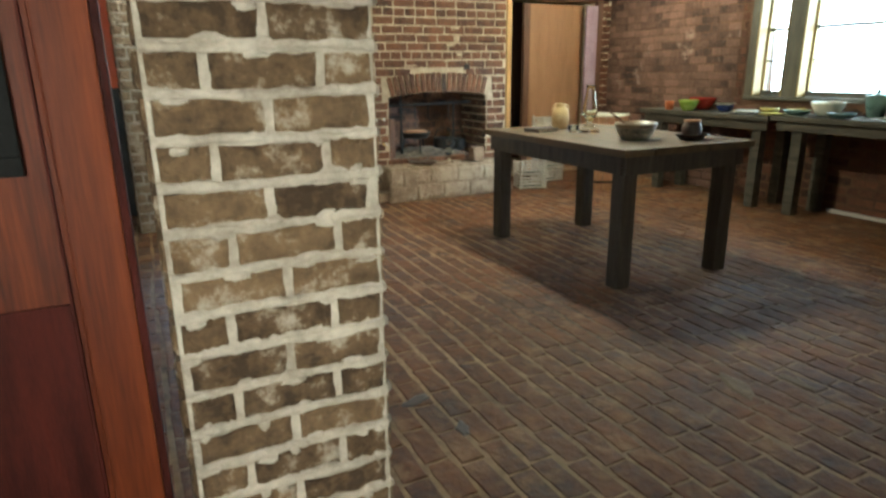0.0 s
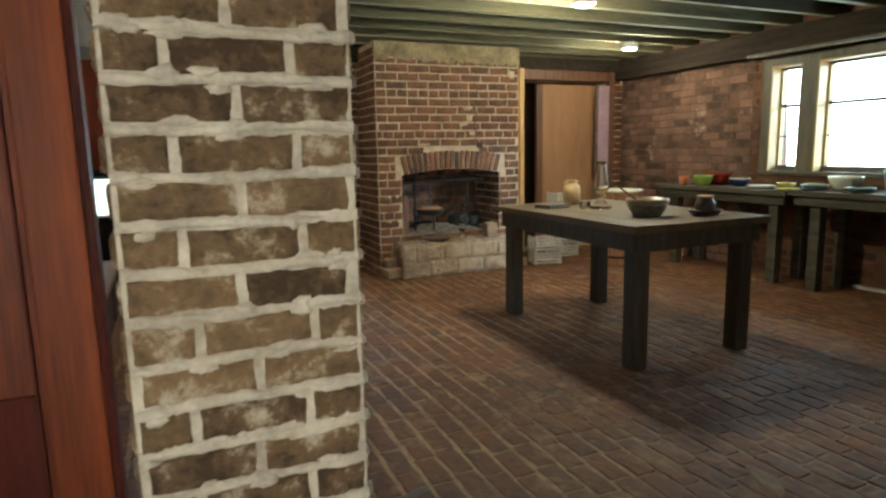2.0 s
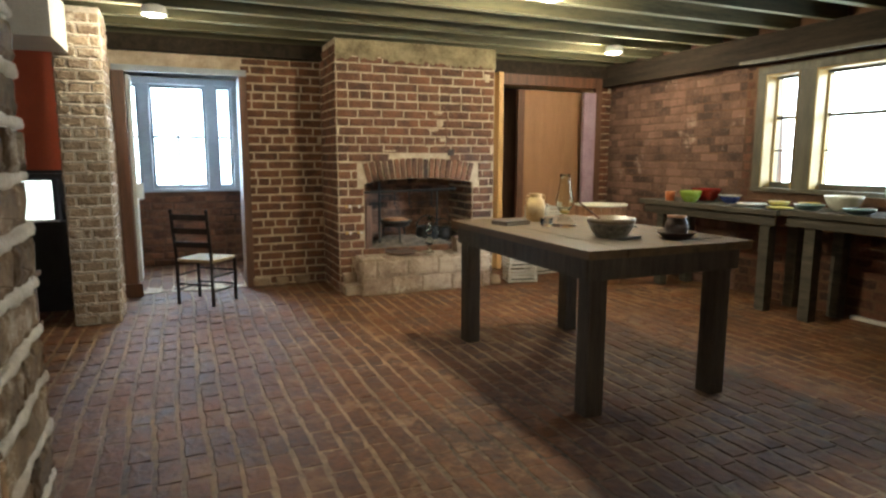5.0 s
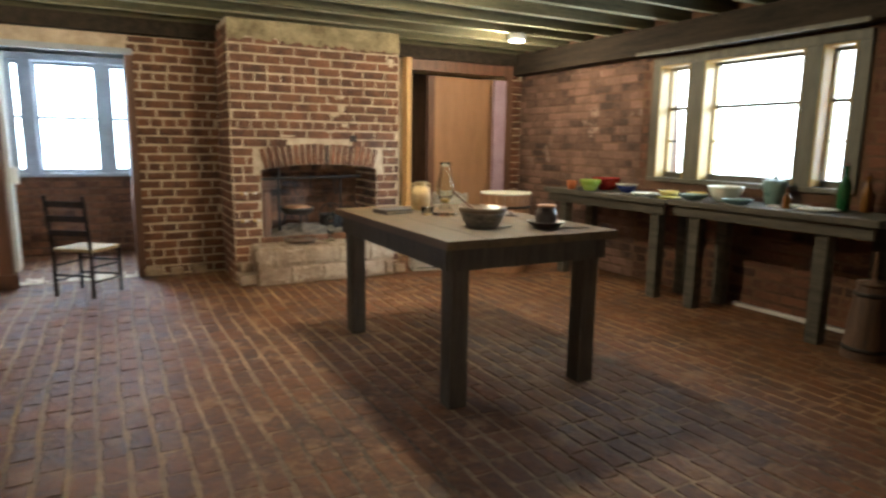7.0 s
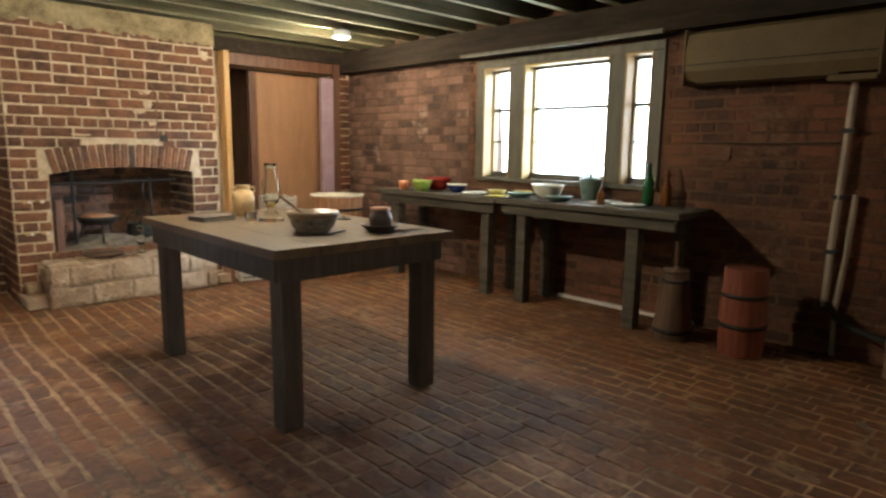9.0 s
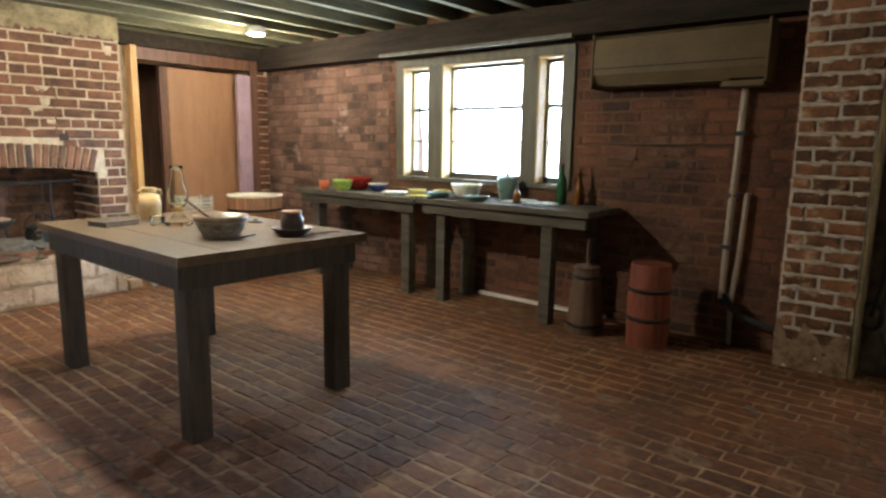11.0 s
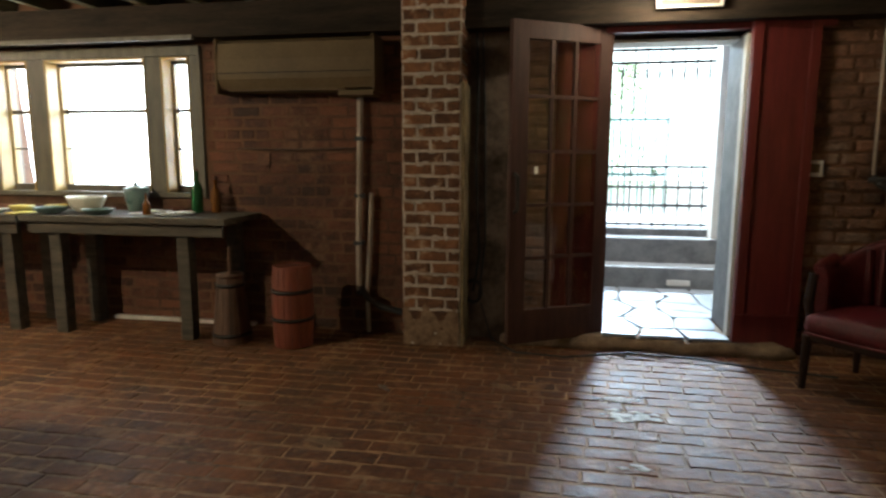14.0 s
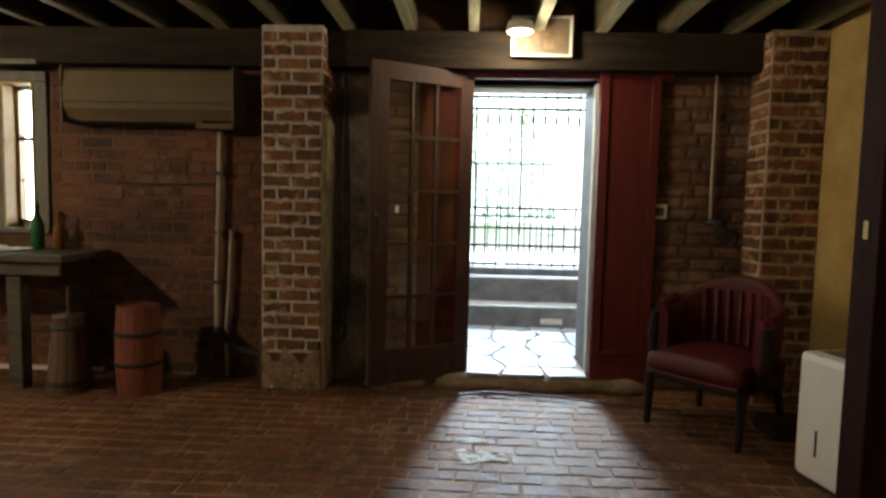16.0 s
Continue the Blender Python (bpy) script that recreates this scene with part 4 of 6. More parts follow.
def worn_kerb():
    """A rounded, uneven step of parged brick along the wall under the door."""
    rng = random.Random(19)
    bm = bmesh.new()
    rows, n = [], 44
    for i in range(n + 1):
        y = -0.66 + 1.90 * i / n
        e = min(1.0, i / 3, (n - i) / 3)
        top = (0.088 + 0.006 * math.sin(i * 0.7) + rng.uniform(-0.003, 0.003)) * (0.45 + 0.55 * e)
        deep = (0.15 + 0.02 * math.sin(i * 0.45 + 1.0) + rng.uniform(-0.006, 0.006)) * (0.6 + 0.4 * e)
        rows.append([bm.verts.new((x, y, z)) for x, z in ((E + 0.004, 0.0), (E + 0.004, top), (E - deep * 0.6, top - 0.004), (E - deep * 0.88, top * 0.82), (E - deep, top * 0.4), (E - deep * 1.06, 0.0))])
    for a, b in zip(rows, rows[1:]):
        for j in range(6):
            bm.faces.new((a[j], b[j], b[(j + 1) % 6], a[(j + 1) % 6])).smooth = True
    bm.faces.new(rows[0])
    bm.faces.new(rows[-1][::-1])
    bmesh.ops.recalc_face_normals(bm, faces=bm.faces)
    return bm


def garden_door_frame():
    f = tagged(thing("door_frame_garden", Matrix.Identity(4), "maroon frame and pale outer jamb of the garden door", "door frame"), kind="structure")
    part("head", box((E - 0.05, -0.75, 2.06), (E + 0.2, 0.72, 2.2), 0.004), RED_DOOR, f)
    part("jamb", box((E - 0.02, 0.558, 0.102), (E + 0.2, 0.66, 2.058), 0.004), BROWN_DOOR, f)
    part("jamb", box((E - 0.02, -0.36, 0.102), (E + 0.06, -0.255, 2.038), 0.004), LIGHT_WALL, f, "pale painted jamb")
    # Outer length of the jamb is coloured grey for its shade.
    part("outer_jamb", box((E + 0.06, -0.36, 0.102), (E + 0.43, -0.262, 2.038), 0.004), STONE, f, "outer jamb greyed for the shade on it")
    part("outer_head", box((E + 0.2, -0.45, 2.04), (E + 0.42, 0.66, 2.12), 0.004), LIGHT_WALL, f, "white outer head")
    part("threshold", box((E + 0.005, -0.27, 0), (E + 0.42, 0.60, 0.094), 0.01), PATCH_MORTAR, f, "worn stone threshold")
    part("kerb", worn_kerb(), SILL_PARGE, f, "worn parged kerb below the doorway")
    r = tagged(thing("door_3", pose(E - 0.06, -0.27, 0.05, 0, 0, -84), "maroon panelled door leaf folded against the wall", "door"), kind="structure")
    part("leaf", box((0, -0.02, 0), (0.40, 0.02, 2.16), 0.004), RED_DOOR, r)
    for x0, x1, z0, z1 in ((0, 0.40, 0.20, 0.22), (0.0, 0.06, 0.22, 2.16), (0.34, 0.40, 0.22, 2.16)):
        part("moulding", box((x0, -0.032, z0), (x1, -0.02, z1), 0.004), RED_DOOR, r)

    q = tagged(thing("door_4", pose(E - 0.045, 0.62, 0.095, 0, 0, 93), "maroon boarded door leaf folded behind the glazed one", "door"), kind="structure")
    for i in range(2):
        # Boards take the darkened red, as this leaf stands in shade.
        part("board", box((0.142 * i + 0.001, -0.018, 0), (0.142 * i + 0.141, 0.018, 1.96), 0.005), SHADED_RED, q)


glazed_leaf()
garden_door_frame()

# ---- outside the door ----
yard = tagged(thing("area_steps", Matrix.Identity(4), "grey stone steps up from the door to the garden", "steps"), kind="structure")
part("step", box((7.52, -0.75, -0.1), (7.82, 1.0, 0.29), 0.012), STONE, yard)
part("step", box((7.82, -0.75, -0.1), (8.3, 1.0, 0.52), 0.012), STONE, yard)
part("gate_sill", box((8.05, -0.75, 0.52), (8.3, 1.0, 0.59), 0.01), STONE, yard)
part("riser_plate", box((7.512, -0.32, 0.13), (7.519, -0.12, 0.18)), LIGHT_WALL, yard)
pave = slab("pavement", (E + 0.42, -0.8, -0.2), (7.52, 1.05, 0.085), STONE, "area floor bed")
slab("wall_area_north", (E + 0.42, 0.95, -0.2), (8.3, 1.15, 1.3), LIGHT_WALL, "pale painted area wall")
slab("wall_area_south", (E + 0.42, -0.95, -0.2), (8.3, -0.62, 0.95), LIGHT_WALL, "pale painted area wall")
slab("post_area", (7.9, -0.72, 0.52), (8.12, -0.56, 2.4), LIGHT_WALL, "white gate post", category="post")
def crazy_paving():
    """Irregular flat stones with mortar between them."""
    rng = random.Random(8)
    nx, ny = 6, 5
    xs, ys = [5.885 + 1.63 * i / nx for i in range(nx + 1)], [-0.62 + 1.57 * j / ny for j in range(ny + 1)]
    corner = {}
    for i in range(nx + 1):
        for j in range(ny + 1):
            inside = 0 < i < nx and 0 < j < ny
            corner[i, j] = Vector((xs[i] + (rng.uniform(-0.09, 0.09) if inside else 0), ys[j] + (rng.uniform(-0.10, 0.10) if inside else 0), 0))
    for i in range(nx):
        for j in range(ny):
            ring = [corner[i, j], corner[i + 1, j], corner[i + 1, j + 1], corner[i, j + 1]]
            mid = sum(ring, Vector()) / 4
            if mid.x < 6.45 and not -0.30 < mid.y < 0.62:
                continue
            pts = []
            for p, q in zip(ring, ring[1:] + ring[:1]):
                for s in (0.06, 0.5, 0.94):
                    v = p.lerp(q, s)
                    pts.append(mid + (v - mid) * 0.955 + Vector((rng.uniform(-0.008, 0.008), rng.uniform(-0.008, 0.008), 0)))
            bm = bmesh.new()
            low = [bm.verts.new((p.x, min(max(p.y, -0.25), 0.55) if p.x < 6.44 else p.y, 0.086)) for p in pts]
            top = [bm.verts.new((v.co.x + (mid.x - v.co.x) * 0.03, v.co.y + (mid.y - v.co.y) * 0.03, 0.103 + rng.uniform(-0.002, 0.002))) for v in low]
            for k in range(len(low)):
                bm.faces.new((low[k], low[(k + 1) % len(low)], top[(k + 1) % len(low)], top[k]))
            bm.faces.new(top)
            part("paving_stone", bm, PAVING, pave)


crazy_paving()


def iron_gate():
    g = thing("iron_gate", pose(8.17, 0, 0.59), "black wrought iron gate with spear-topped bars", "gate")
    for z in (0.03, 0.22, 0.40, 0.60, 1.60, 1.72):
        part("rail", box((-0.012, -0.6, z - 0.012), (0.012, 0.95, z + 0.012)), IRON, g)
    for i in range(13):
        y = -0.52 + i * 0.115
        bar = part("bar", rod((0, y, 0), (0, y, 1.92 if i % 2 else 1.82), 0.0075, sides=6), IRON, g)
        part("finial", rod((0, y, 1.46), (0, y, 1.56), 0.016, 0.006, sides=6), IRON, bar)
    for i in range(6):
        y = -0.52 + i * 0.23
        for k, pts in enumerate((((0.02, 0.575), (0.02, 0.50), (0.07, 0.50), (0.07, 0.55)), ((0.21, 0.575), (0.21, 0.50), (0.16, 0.50), (0.16, 0.55)))):
            part("key_scroll", tube([(0, y + u, z) for u, z in pts], 0.008, 5), IRON, g)
        part("scroll", tube([(0, y + 0.115 + 0.04 * math.cos(a * 0.5), 1.56 + 0.04 * math.sin(a * 0.5)) for a in range(-7, 2)], 0.007, 5), IRON, g)


iron_gate()


def garden_railing():
    g = thing("garden_railing", pose(11.0, 0, 0.5), "green painted railing across the garden", "railing")
    for z in (0.55, 1.32):
        part("rail", box((-0.02, -0.62, z - 0.02), (0.02, 1.1, z + 0.02)), GREEN_CROCK, g)
    for i in range(10):
        part("baluster", rod((0, -0.6 + i * 0.18, 0), (0, -0.6 + i * 0.18, 1.32), 0.013, sides=6), GREEN_CROCK, g)


garden_railing()

# garden, and glowing sheets that stand in for the bright distance
bm = box((8.3, -60, 0.30), (70, 60, 0.50))
box((E + 0.42, 1.15, 0.3), (8.3, 60, 0.5), bm=bm)
box((E + 0.42, -60, 0.3), (8.3, -0.95, 0.5), bm=bm)
box((-60, 9.4, 0.3), (E + 0.42, 60, 0.5), bm=bm)
solo("ground", bm, LAWN, "garden ground level with the window sills", "", "structure")
solo("backdrop", box((26, -30, 0.5), (26.2, 40, 16)), DISTANCE_GLOW, "glowing white sheet for the bright distance beyond the garden", "", "structure")
solo("backdrop_north", box((-16, 28, 0.5), (20, 28.2, 16)), DISTANCE_GLOW, "glowing white sheet for the bright distance beyond the bay", "", "structure")


def bush(x, y, z, r, h, n, seed):
    rng = random.Random(seed)
    t = thing("bush", pose(x, y, z), "loose green garden bush in bright light", "bush")
    part("stem", rod((0, 0, 0), (0, 0, h * 0.7), 0.02, 0.008, 6), BROWN_WOOD, t)
    vs, fs = [], []
    for i in range(n):
        a, u = rng.uniform(0, math.tau), rng.random()
        rr = r * math.sqrt(rng.random()) * (1.1 - 0.8 * u)
        p = Vector((rr * math.cos(a), rr * math.sin(a), h * u))
        d1 = Vector([rng.uniform(-1, 1) for _ in range(3)]).normalized() * 0.05
        d2 = Vector([rng.uniform(-1, 1) for _ in range(3)]).normalized() * 0.025
        b = len(vs)
        vs += [p - d1, p + d2, p + d1, p - d2]
        fs.append((b, b + 1, b + 2, b + 3))
    me = bpy.data.meshes.new("foliage")
    me.from_pydata([tuple(v) for v in vs], [], fs)
    me.materials.append(LEAF)
    ob = new("foliage", me)
    ob.parent = t
    tagged(ob, kind="stuff")


for x, y, r, h, s in ((0.72, 9.95, 0.16, 0.95, 1), (0.95, 10.1, 0.12, 0.8, 2), (1.25, 10.0, 0.12, 0.75, 3), (1.55, 9.95, 0.16, 0.9, 4), (1.75, 10.2, 0.15, 0.85, 5)):
    bush(x, y, 0.5, r, h, 260, s)
for x, y, r, h, s in ((11.5, 1.6, 0.7, 1.8, 6), (13.5, 6.5, 0.9, 1.6, 7), (12.5, 4.9, 0.7, 1.2, 8)):
    bush(x, y, 0.5, r, h, 900, s)
for x, y, r, h, s in ((14.5, 1.0, 1.0, 3.6, 11), (16.5, -0.6, 0.9, 2.9, 12), (15.5, 2.6, 1.2, 4.0, 13), (18.0, 0.6, 1.3, 3.2, 14)):
    bush(x, y, 0.5, r, h, 1500, s)


# ---- ceiling lamps ----
def ceiling_lamp(x, y, watts):
    t = thing("ceiling_lamp", pose(x, y, LAMP_Z), "small round ceiling lamp with bright bulb", "lamp", "ceiling lamps")
    part("housing", lathe([(0.05, 0.07), (0.075, 0.06), (0.085, 0.01), (0.078, 0.0), (0.07, 0.012)], 24), WHITE_PLASTIC, t)
    part("bulb", lathe([(0.002, -0.012), (0.035, -0.008), (0.062, 0.004), (0.066, 0.012)], 24), BULB, t, "glowing bulb")
    lamp = new("ceiling_lamp_light", bpy.data.lights.new("ceiling_lamp_light", "POINT"))
    lamp.data.energy, lamp.data.color, lamp.data.shadow_soft_size = watts, WARM, 0.05
    lamp.matrix_world = look((x - 0.03, y, LAMP_Z - 0.03), (x - 0.03, y + 0.001, 0))


for x, y, watts in LAMPS:
    ceiling_lamp(x, y, watts)


# ---- work table and what lies on it ----
TZ = 0.84


def work_table():
    t = thing("work_table", pose(0, 0, 0), "heavy wooden work table with worn top and thick dark legs", "table")
    rng = random.Random(2)
    edges = [2.80, 3.02, 3.235, 3.44, 3.64, 3.825]
    for a, b in zip(edges, edges[1:]):
        part("top_plank", box((a + 0.0005, 3.465 + rng.uniform(-0.004, 0.004), TZ - 0.042), (b - 0.0005, 5.04 + rng.uniform(-0.006, 0.006), TZ + rng.uniform(-0.0008, 0.0)), 0.0015), TABLETOP, t)
    for lo, hi in (((2.84, 3.50, 0.69), (3.775, 3.525, TZ - 0.044)), ((2.84, 4.985, 0.69), (3.775, 5.01, TZ - 0.044)), ((2.83, 3.53, 0.69), (2.855, 4.98, TZ - 0.044)), ((3.757, 3.53, 0.69), (3.782, 4.98, TZ - 0.044))):
        part("apron", box(lo, hi, 0.004), DARK_LEG, t)
    for x, y in ((2.905, 3.575), (3.703, 3.575), (2.905, 4.935), (3.703, 4.935)):
        part("leg", box((x - 0.05, y - 0.05, 0.002), (x + 0.05, y + 0.05, TZ - 0.044), 0.007), DARK_LEG, t)


work_table()


def vessel(name, x, y, z, profile, material, label, category, group="", sides=32):
    t = solo(name, lathe(profile, sides), material, label, category, "", group)
    t.location = (x, y, z)
    return t


def bowl_shape(r, h, foot=0.55, wall=0.006):
    out = [(r * foot * 0.9, 0.0), (r * foot, 0.004), (r * 0.78, h * 0.35), (r * 0.95, h * 0.8), (r, h)]
    inn = [(r - wall, h), (r * 0.95 - wall, h * 0.8), (r * 0.76 - wall, h * 0.38), (r * foot * 0.6, 0.012)]
    return out + inn


def jar(x, y):
    t = thing("stoneware_jar", pose(x, y, TZ), "tan glazed stoneware jar with short neck", "jar")
    part("body", lathe([(0.045, 0), (0.055, 0.004), (0.064, 0.05), (0.066, 0.10), (0.056, 0.145), (0.040, 0.158), (0.038, 0.172), (0.043, 0.185), (0.036, 0.186), (0.031, 0.17), (0.03, 0.15)]), STONEWARE, t)
    for s in (-1, 1):
        part("handle", tube([(s * 0.058, 0, 0.135), (s * 0.073, 0, 0.145), (s * 0.068, 0, 0.17), (s * 0.042, 0, 0.172)], 0.007), STONEWARE, t)


jar(3.30, 4.76)
book = thing("book", pose(3.05, 4.64, TZ, 0, 0, 12), "thin dark book lying on the table", "book")
part("cover", box((-0.10, -0.075, 0.022), (0.10, 0.075, 0.026), 0.001), BOOK, book)
part("cover", box((-0.10, -0.075, 0.0), (0.10, 0.075, 0.004), 0.001), BOOK, book)
part("pages", box((-0.094, -0.071, 0.004), (0.096, 0.071, 0.022)), BOOK_PAGES, book, "dull page block")
part("spine", box((-0.103, -0.075, 0.0), (-0.0985, 0.075, 0.026), 0.001), BOOK, book)


def carafe(x, y):
    t = thing("oil_lamp_glass", pose(x, y, TZ), "clear glass lamp bottle with flared foot and tall neck", "bottle")
    part("bottle", lathe([(0.07, 0), (0.075, 0.008), (0.05, 0.035), (0.022, 0.065), (0.024, 0.085), (0.052, 0.13), (0.054, 0.17), (0.040, 0.23), (0.030, 0.29), (0.034, 0.325), (0.031, 0.325), (0.027, 0.29), (0.037, 0.23), (0.050, 0.17), (0.048, 0.13), (0.018, 0.09)]), CLEAR, t)
    part("collar", lathe([(0.026, 0.082), (0.030, 0.09), (0.026, 0.10)], 20), BRASS, t, "dull metal collar")


carafe(3.29, 4.40)
cup = thing("glass_cup", pose(3.20, 4.46, TZ), "small clear glass cup beside the lamp bottle", "cup")
part("cup", lathe([(0.03, 0), (0.034, 0.004), (0.04, 0.05), (0.037, 0.05), (0.031, 0.01)], 24), CLEAR, cup)

mb = thing("mixing_bowl", pose(3.24, 3.88, TZ), "large speckled stoneware bowl with a spoon in it", "bowl")
part("bowl", lathe([(0.075, 0), (0.082, 0.005), (0.105, 0.032), (0.120, 0.066), (0.122, 0.078)] + [(0.115, 0.078), (0.110, 0.062), (0.088, 0.028), (0.04, 0.012)]), BOWL_SPECKLE, mb)
part("rim", lathe([(0.122, 0.076), (0.129, 0.080), (0.129, 0.104), (0.120, 0.105), (0.115, 0.078)]), BOWL_RIM, mb, "plain brown rim band")
spoon = thing("spoon", pose(3.24, 3.88, TZ), "dull wooden spoon leaning in the bowl", "spoon")
part("handle", tube([(0.02, -0.03, 0.03), (-0.05, 0.07, 0.11), (-0.10, 0.15, 0.175)], 0.006), BROWN_WOOD, spoon)
part("blade", lathe([(0.002, 0), (0.022, 0.004), (0.024, 0.012), (0.002, 0.014)], 14, at=(0.02, -0.03, 0.02)), BROWN_WOOD, spoon)

sc = thing("dark_saucer", pose(3.52, 3.69, TZ), "dark brown glazed saucer dish", "dish")
part("dish", lathe([(0.06, 0), (0.066, 0.004), (0.10, 0.032), (0.106, 0.036), (0.10, 0.038), (0.062, 0.012), (0.01, 0.010)]), DARK_POT, sc)
pot = thing("small_pot", pose(3.52, 3.69, TZ + 0.012), "small dark brown pot with orange rim in a saucer", "pot")
part("pot", lathe([(0.042, 0), (0.055, 0.01), (0.060, 0.05), (0.054, 0.078), (0.047, 0.085), (0.048, 0.10), (0.043, 0.10), (0.04, 0.08), (0.03, 0.02)]), DARK_POT, pot)
part("rim", lathe([(0.044, 0.098), (0.051, 0.100), (0.051, 0.110), (0.043, 0.111)]), TUB_WOOD, pot, "orange-brown rim")
vessel("pot_cover", 3.67, 4.24, TZ, [(0.045, 0), (0.05, 0.003), (0.045, 0.008), (0.012, 0.012), (0.01, 0.02), (0.004, 0.022)], DARK_POT, "small dark round cover on the table", "cover")
for x, y, a in ((3.30, 3.78, 20), (3.66, 3.62, -15)):
    solo("dark_knife", box((-0.09, -0.006, 0), (0.09, 0.006, 0.004), 0.0015, turn=pose(x, y, TZ + 0.001, 0, 0, a)), DARK_POT, "thin dark utensil lying on the table", "utensil")


# ---- benches under the window ----
def bench(name, y0, y1, top, label, legs):
    t = thing(name, pose(0, 0, 0), label, "bench")
    xs = [5.43, 5.60, 5.78, 5.96]
    for a, b in zip(xs, xs[1:]):
        part("top_plank", box((a + 0.002, y0, top - 0.045), (b - 0.002, y1, top), 0.005, jitter=0.002), GREY_WOOD, t)
    part("apron", box((5.47, y0 + 0.04, top - 0.13), (5.495, y1 - 0.04, top - 0.047), 0.004), GREY_WOOD, t)
    for x, y in legs:
        part("leg", box((x - 0.045, y - 0.045, 0.002), (x + 0.045, y + 0.045, top - 0.047), 0.006), GREY_WOOD, t)
    return t


CZ = 0.865
bench("bench", 4.62, 6.22, CZ - 0.012, "grey weathered wooden bench under the window", ((5.54, 5.98), (5.88, 5.98), (5.545, 4.78), (5.88, 4.78)))
bench("bench", 3.02, 4.60, CZ, "grey weathered wooden bench beside its twin", ((5.545, 4.38), (5.88, 4.38), (5.545, 3.38), (5.88, 3.2)))
CL = CZ - 0.012
vessel("orange_cup", 5.50, 5.86, CL, [(0.035, 0), (0.04, 0.005), (0.05, 0.09), (0.045, 0.09), (0.036, 0.01)], ORANGE_CUP, "orange glazed cup on the bench", "cup")
vessel("green_bowl", 5.56, 5.66, CL, bowl_shape(0.10, 0.105), LIME_BOWL, "lime green glazed bowl", "bowl")
vessel("red_bowl", 5.80, 5.70, CL, bowl_shape(0.14, 0.12), RED_BOWL, "large red glazed bowl behind a green one", "bowl")
vessel("blue_bowl", 5.74, 5.36, CL, bowl_shape(0.09, 0.06), BLUE_BOWL, "small blue glazed bowl", "bowl")
vessel("blue_saucer", 5.74, 5.36, CL + 0.061, [(0.06, 0), (0.10, 0.012), (0.098, 0.016), (0.05, 0.004)], CREAM_DISH, "pale saucer resting on a blue bowl", "saucer")
vessel("cream_plate", 5.60, 5.00, CL, [(0.07, 0), (0.12, 0.025), (0.118, 0.030), (0.06, 0.006)], CREAM_DISH, "cream plate on the bench", "plate")
vessel("yellow_bowl", 5.70, 4.82, CL, bowl_shape(0.085, 0.055), YELLOW_BOWL, "small yellow glazed bowl", "bowl")
vessel("yellow_saucer", 5.56, 4.70, CL, [(0.06, 0), (0.10, 0.014), (0.098, 0.018), (0.05, 0.004)], YELLOW_BOWL, "yellow saucer on the bench", "saucer")
vessel("cream_bowl", 5.85, 4.66, CL, bowl_shape(0.085, 0.05), YELLOW_BOWL, "small pale yellow bowl near the window", "bowl")
vessel("dark_dish", 5.58, 4.46, CZ, bowl_shape(0.11, 0.045), GREEN_CROCK, "wide grey green dish", "dish")
vessel("white_bowl", 5.74, 4.30, CZ, bowl_shape(0.135, 0.115), CREAM_DISH, "large white bowl in the window light", "bowl")
vessel("grey_dish", 5.56, 4.06, CZ, bowl_shape(0.11, 0.04), GREEN_CROCK, "shallow grey green dish", "dish")
crock = thing("lidded_crock", pose(5.87, 3.98, CZ), "grey green crock with knobbed lid", "crock")
part("crock", lathe([(0.055, 0), (0.06, 0.005), (0.075, 0.08), (0.085, 0.15), (0.088, 0.165), (0.08, 0.165), (0.07, 0.08), (0.04, 0.01)]), GREEN_CROCK, crock)
part("lid", lathe([(0.089, 0.166), (0.089, 0.172), (0.05, 0.185), (0.015, 0.19), (0.016, 0.215), (0.004, 0.225)], 28), GREEN_CROCK, crock)


def bottle(name, x, y, material, label, h=0.27, r=0.035):
    t = thing(name, pose(x, y, CZ), label, "bottle")
    part("body", lathe([(r * 0.85, 0), (r, 0.006), (r, h * 0.55), (r * 0.75, h * 0.66), (r * 0.36, h * 0.78), (r * 0.34, h * 0.95), (r * 0.42, h * 0.96), (r * 0.42, h), (r * 0.2, h)], 24), material, t)
    part("stopper", rod((0, 0, h), (0, 0, h + 0.02), r * 0.26, sides=10), BROWN_WOOD, t)


bottle("green_bottle", 5.84, 3.46, GREEN_GLASS, "dark green glass bottle with stopper", 0.30, 0.042)
bottle("amber_bottle", 5.88, 3.34, AMBER_GLASS, "amber brown glass bottle", 0.24, 0.034)
bottle("brown_bottle", 5.62, 3.72, AMBER_GLASS, "small dark brown bottle", 0.13, 0.028)
vessel("cream_tray", 5.66, 3.52, CZ, [(0.10, 0), (0.13, 0.012), (0.128, 0.016), (0.09, 0.004)], CREAM_DISH, "cream round tray at the bench end", "tray")
vessel("cream_saucer", 5.80, 3.76, CZ, [(0.07, 0), (0.10, 0.012), (0.098, 0.016), (0.06, 0.004)], CREAM_DISH, "cream saucer near the window", "saucer")
for i, (y, w) in enumerate(((3.9, 0.10), (3.7, 0.13))):
    solo("folded_paper", box((5.66, y - w, CZ), (5.78, y, CZ + 0.006), 0.001), PLASTER_WHITE, "flat pale folded paper on the bench", "paper")


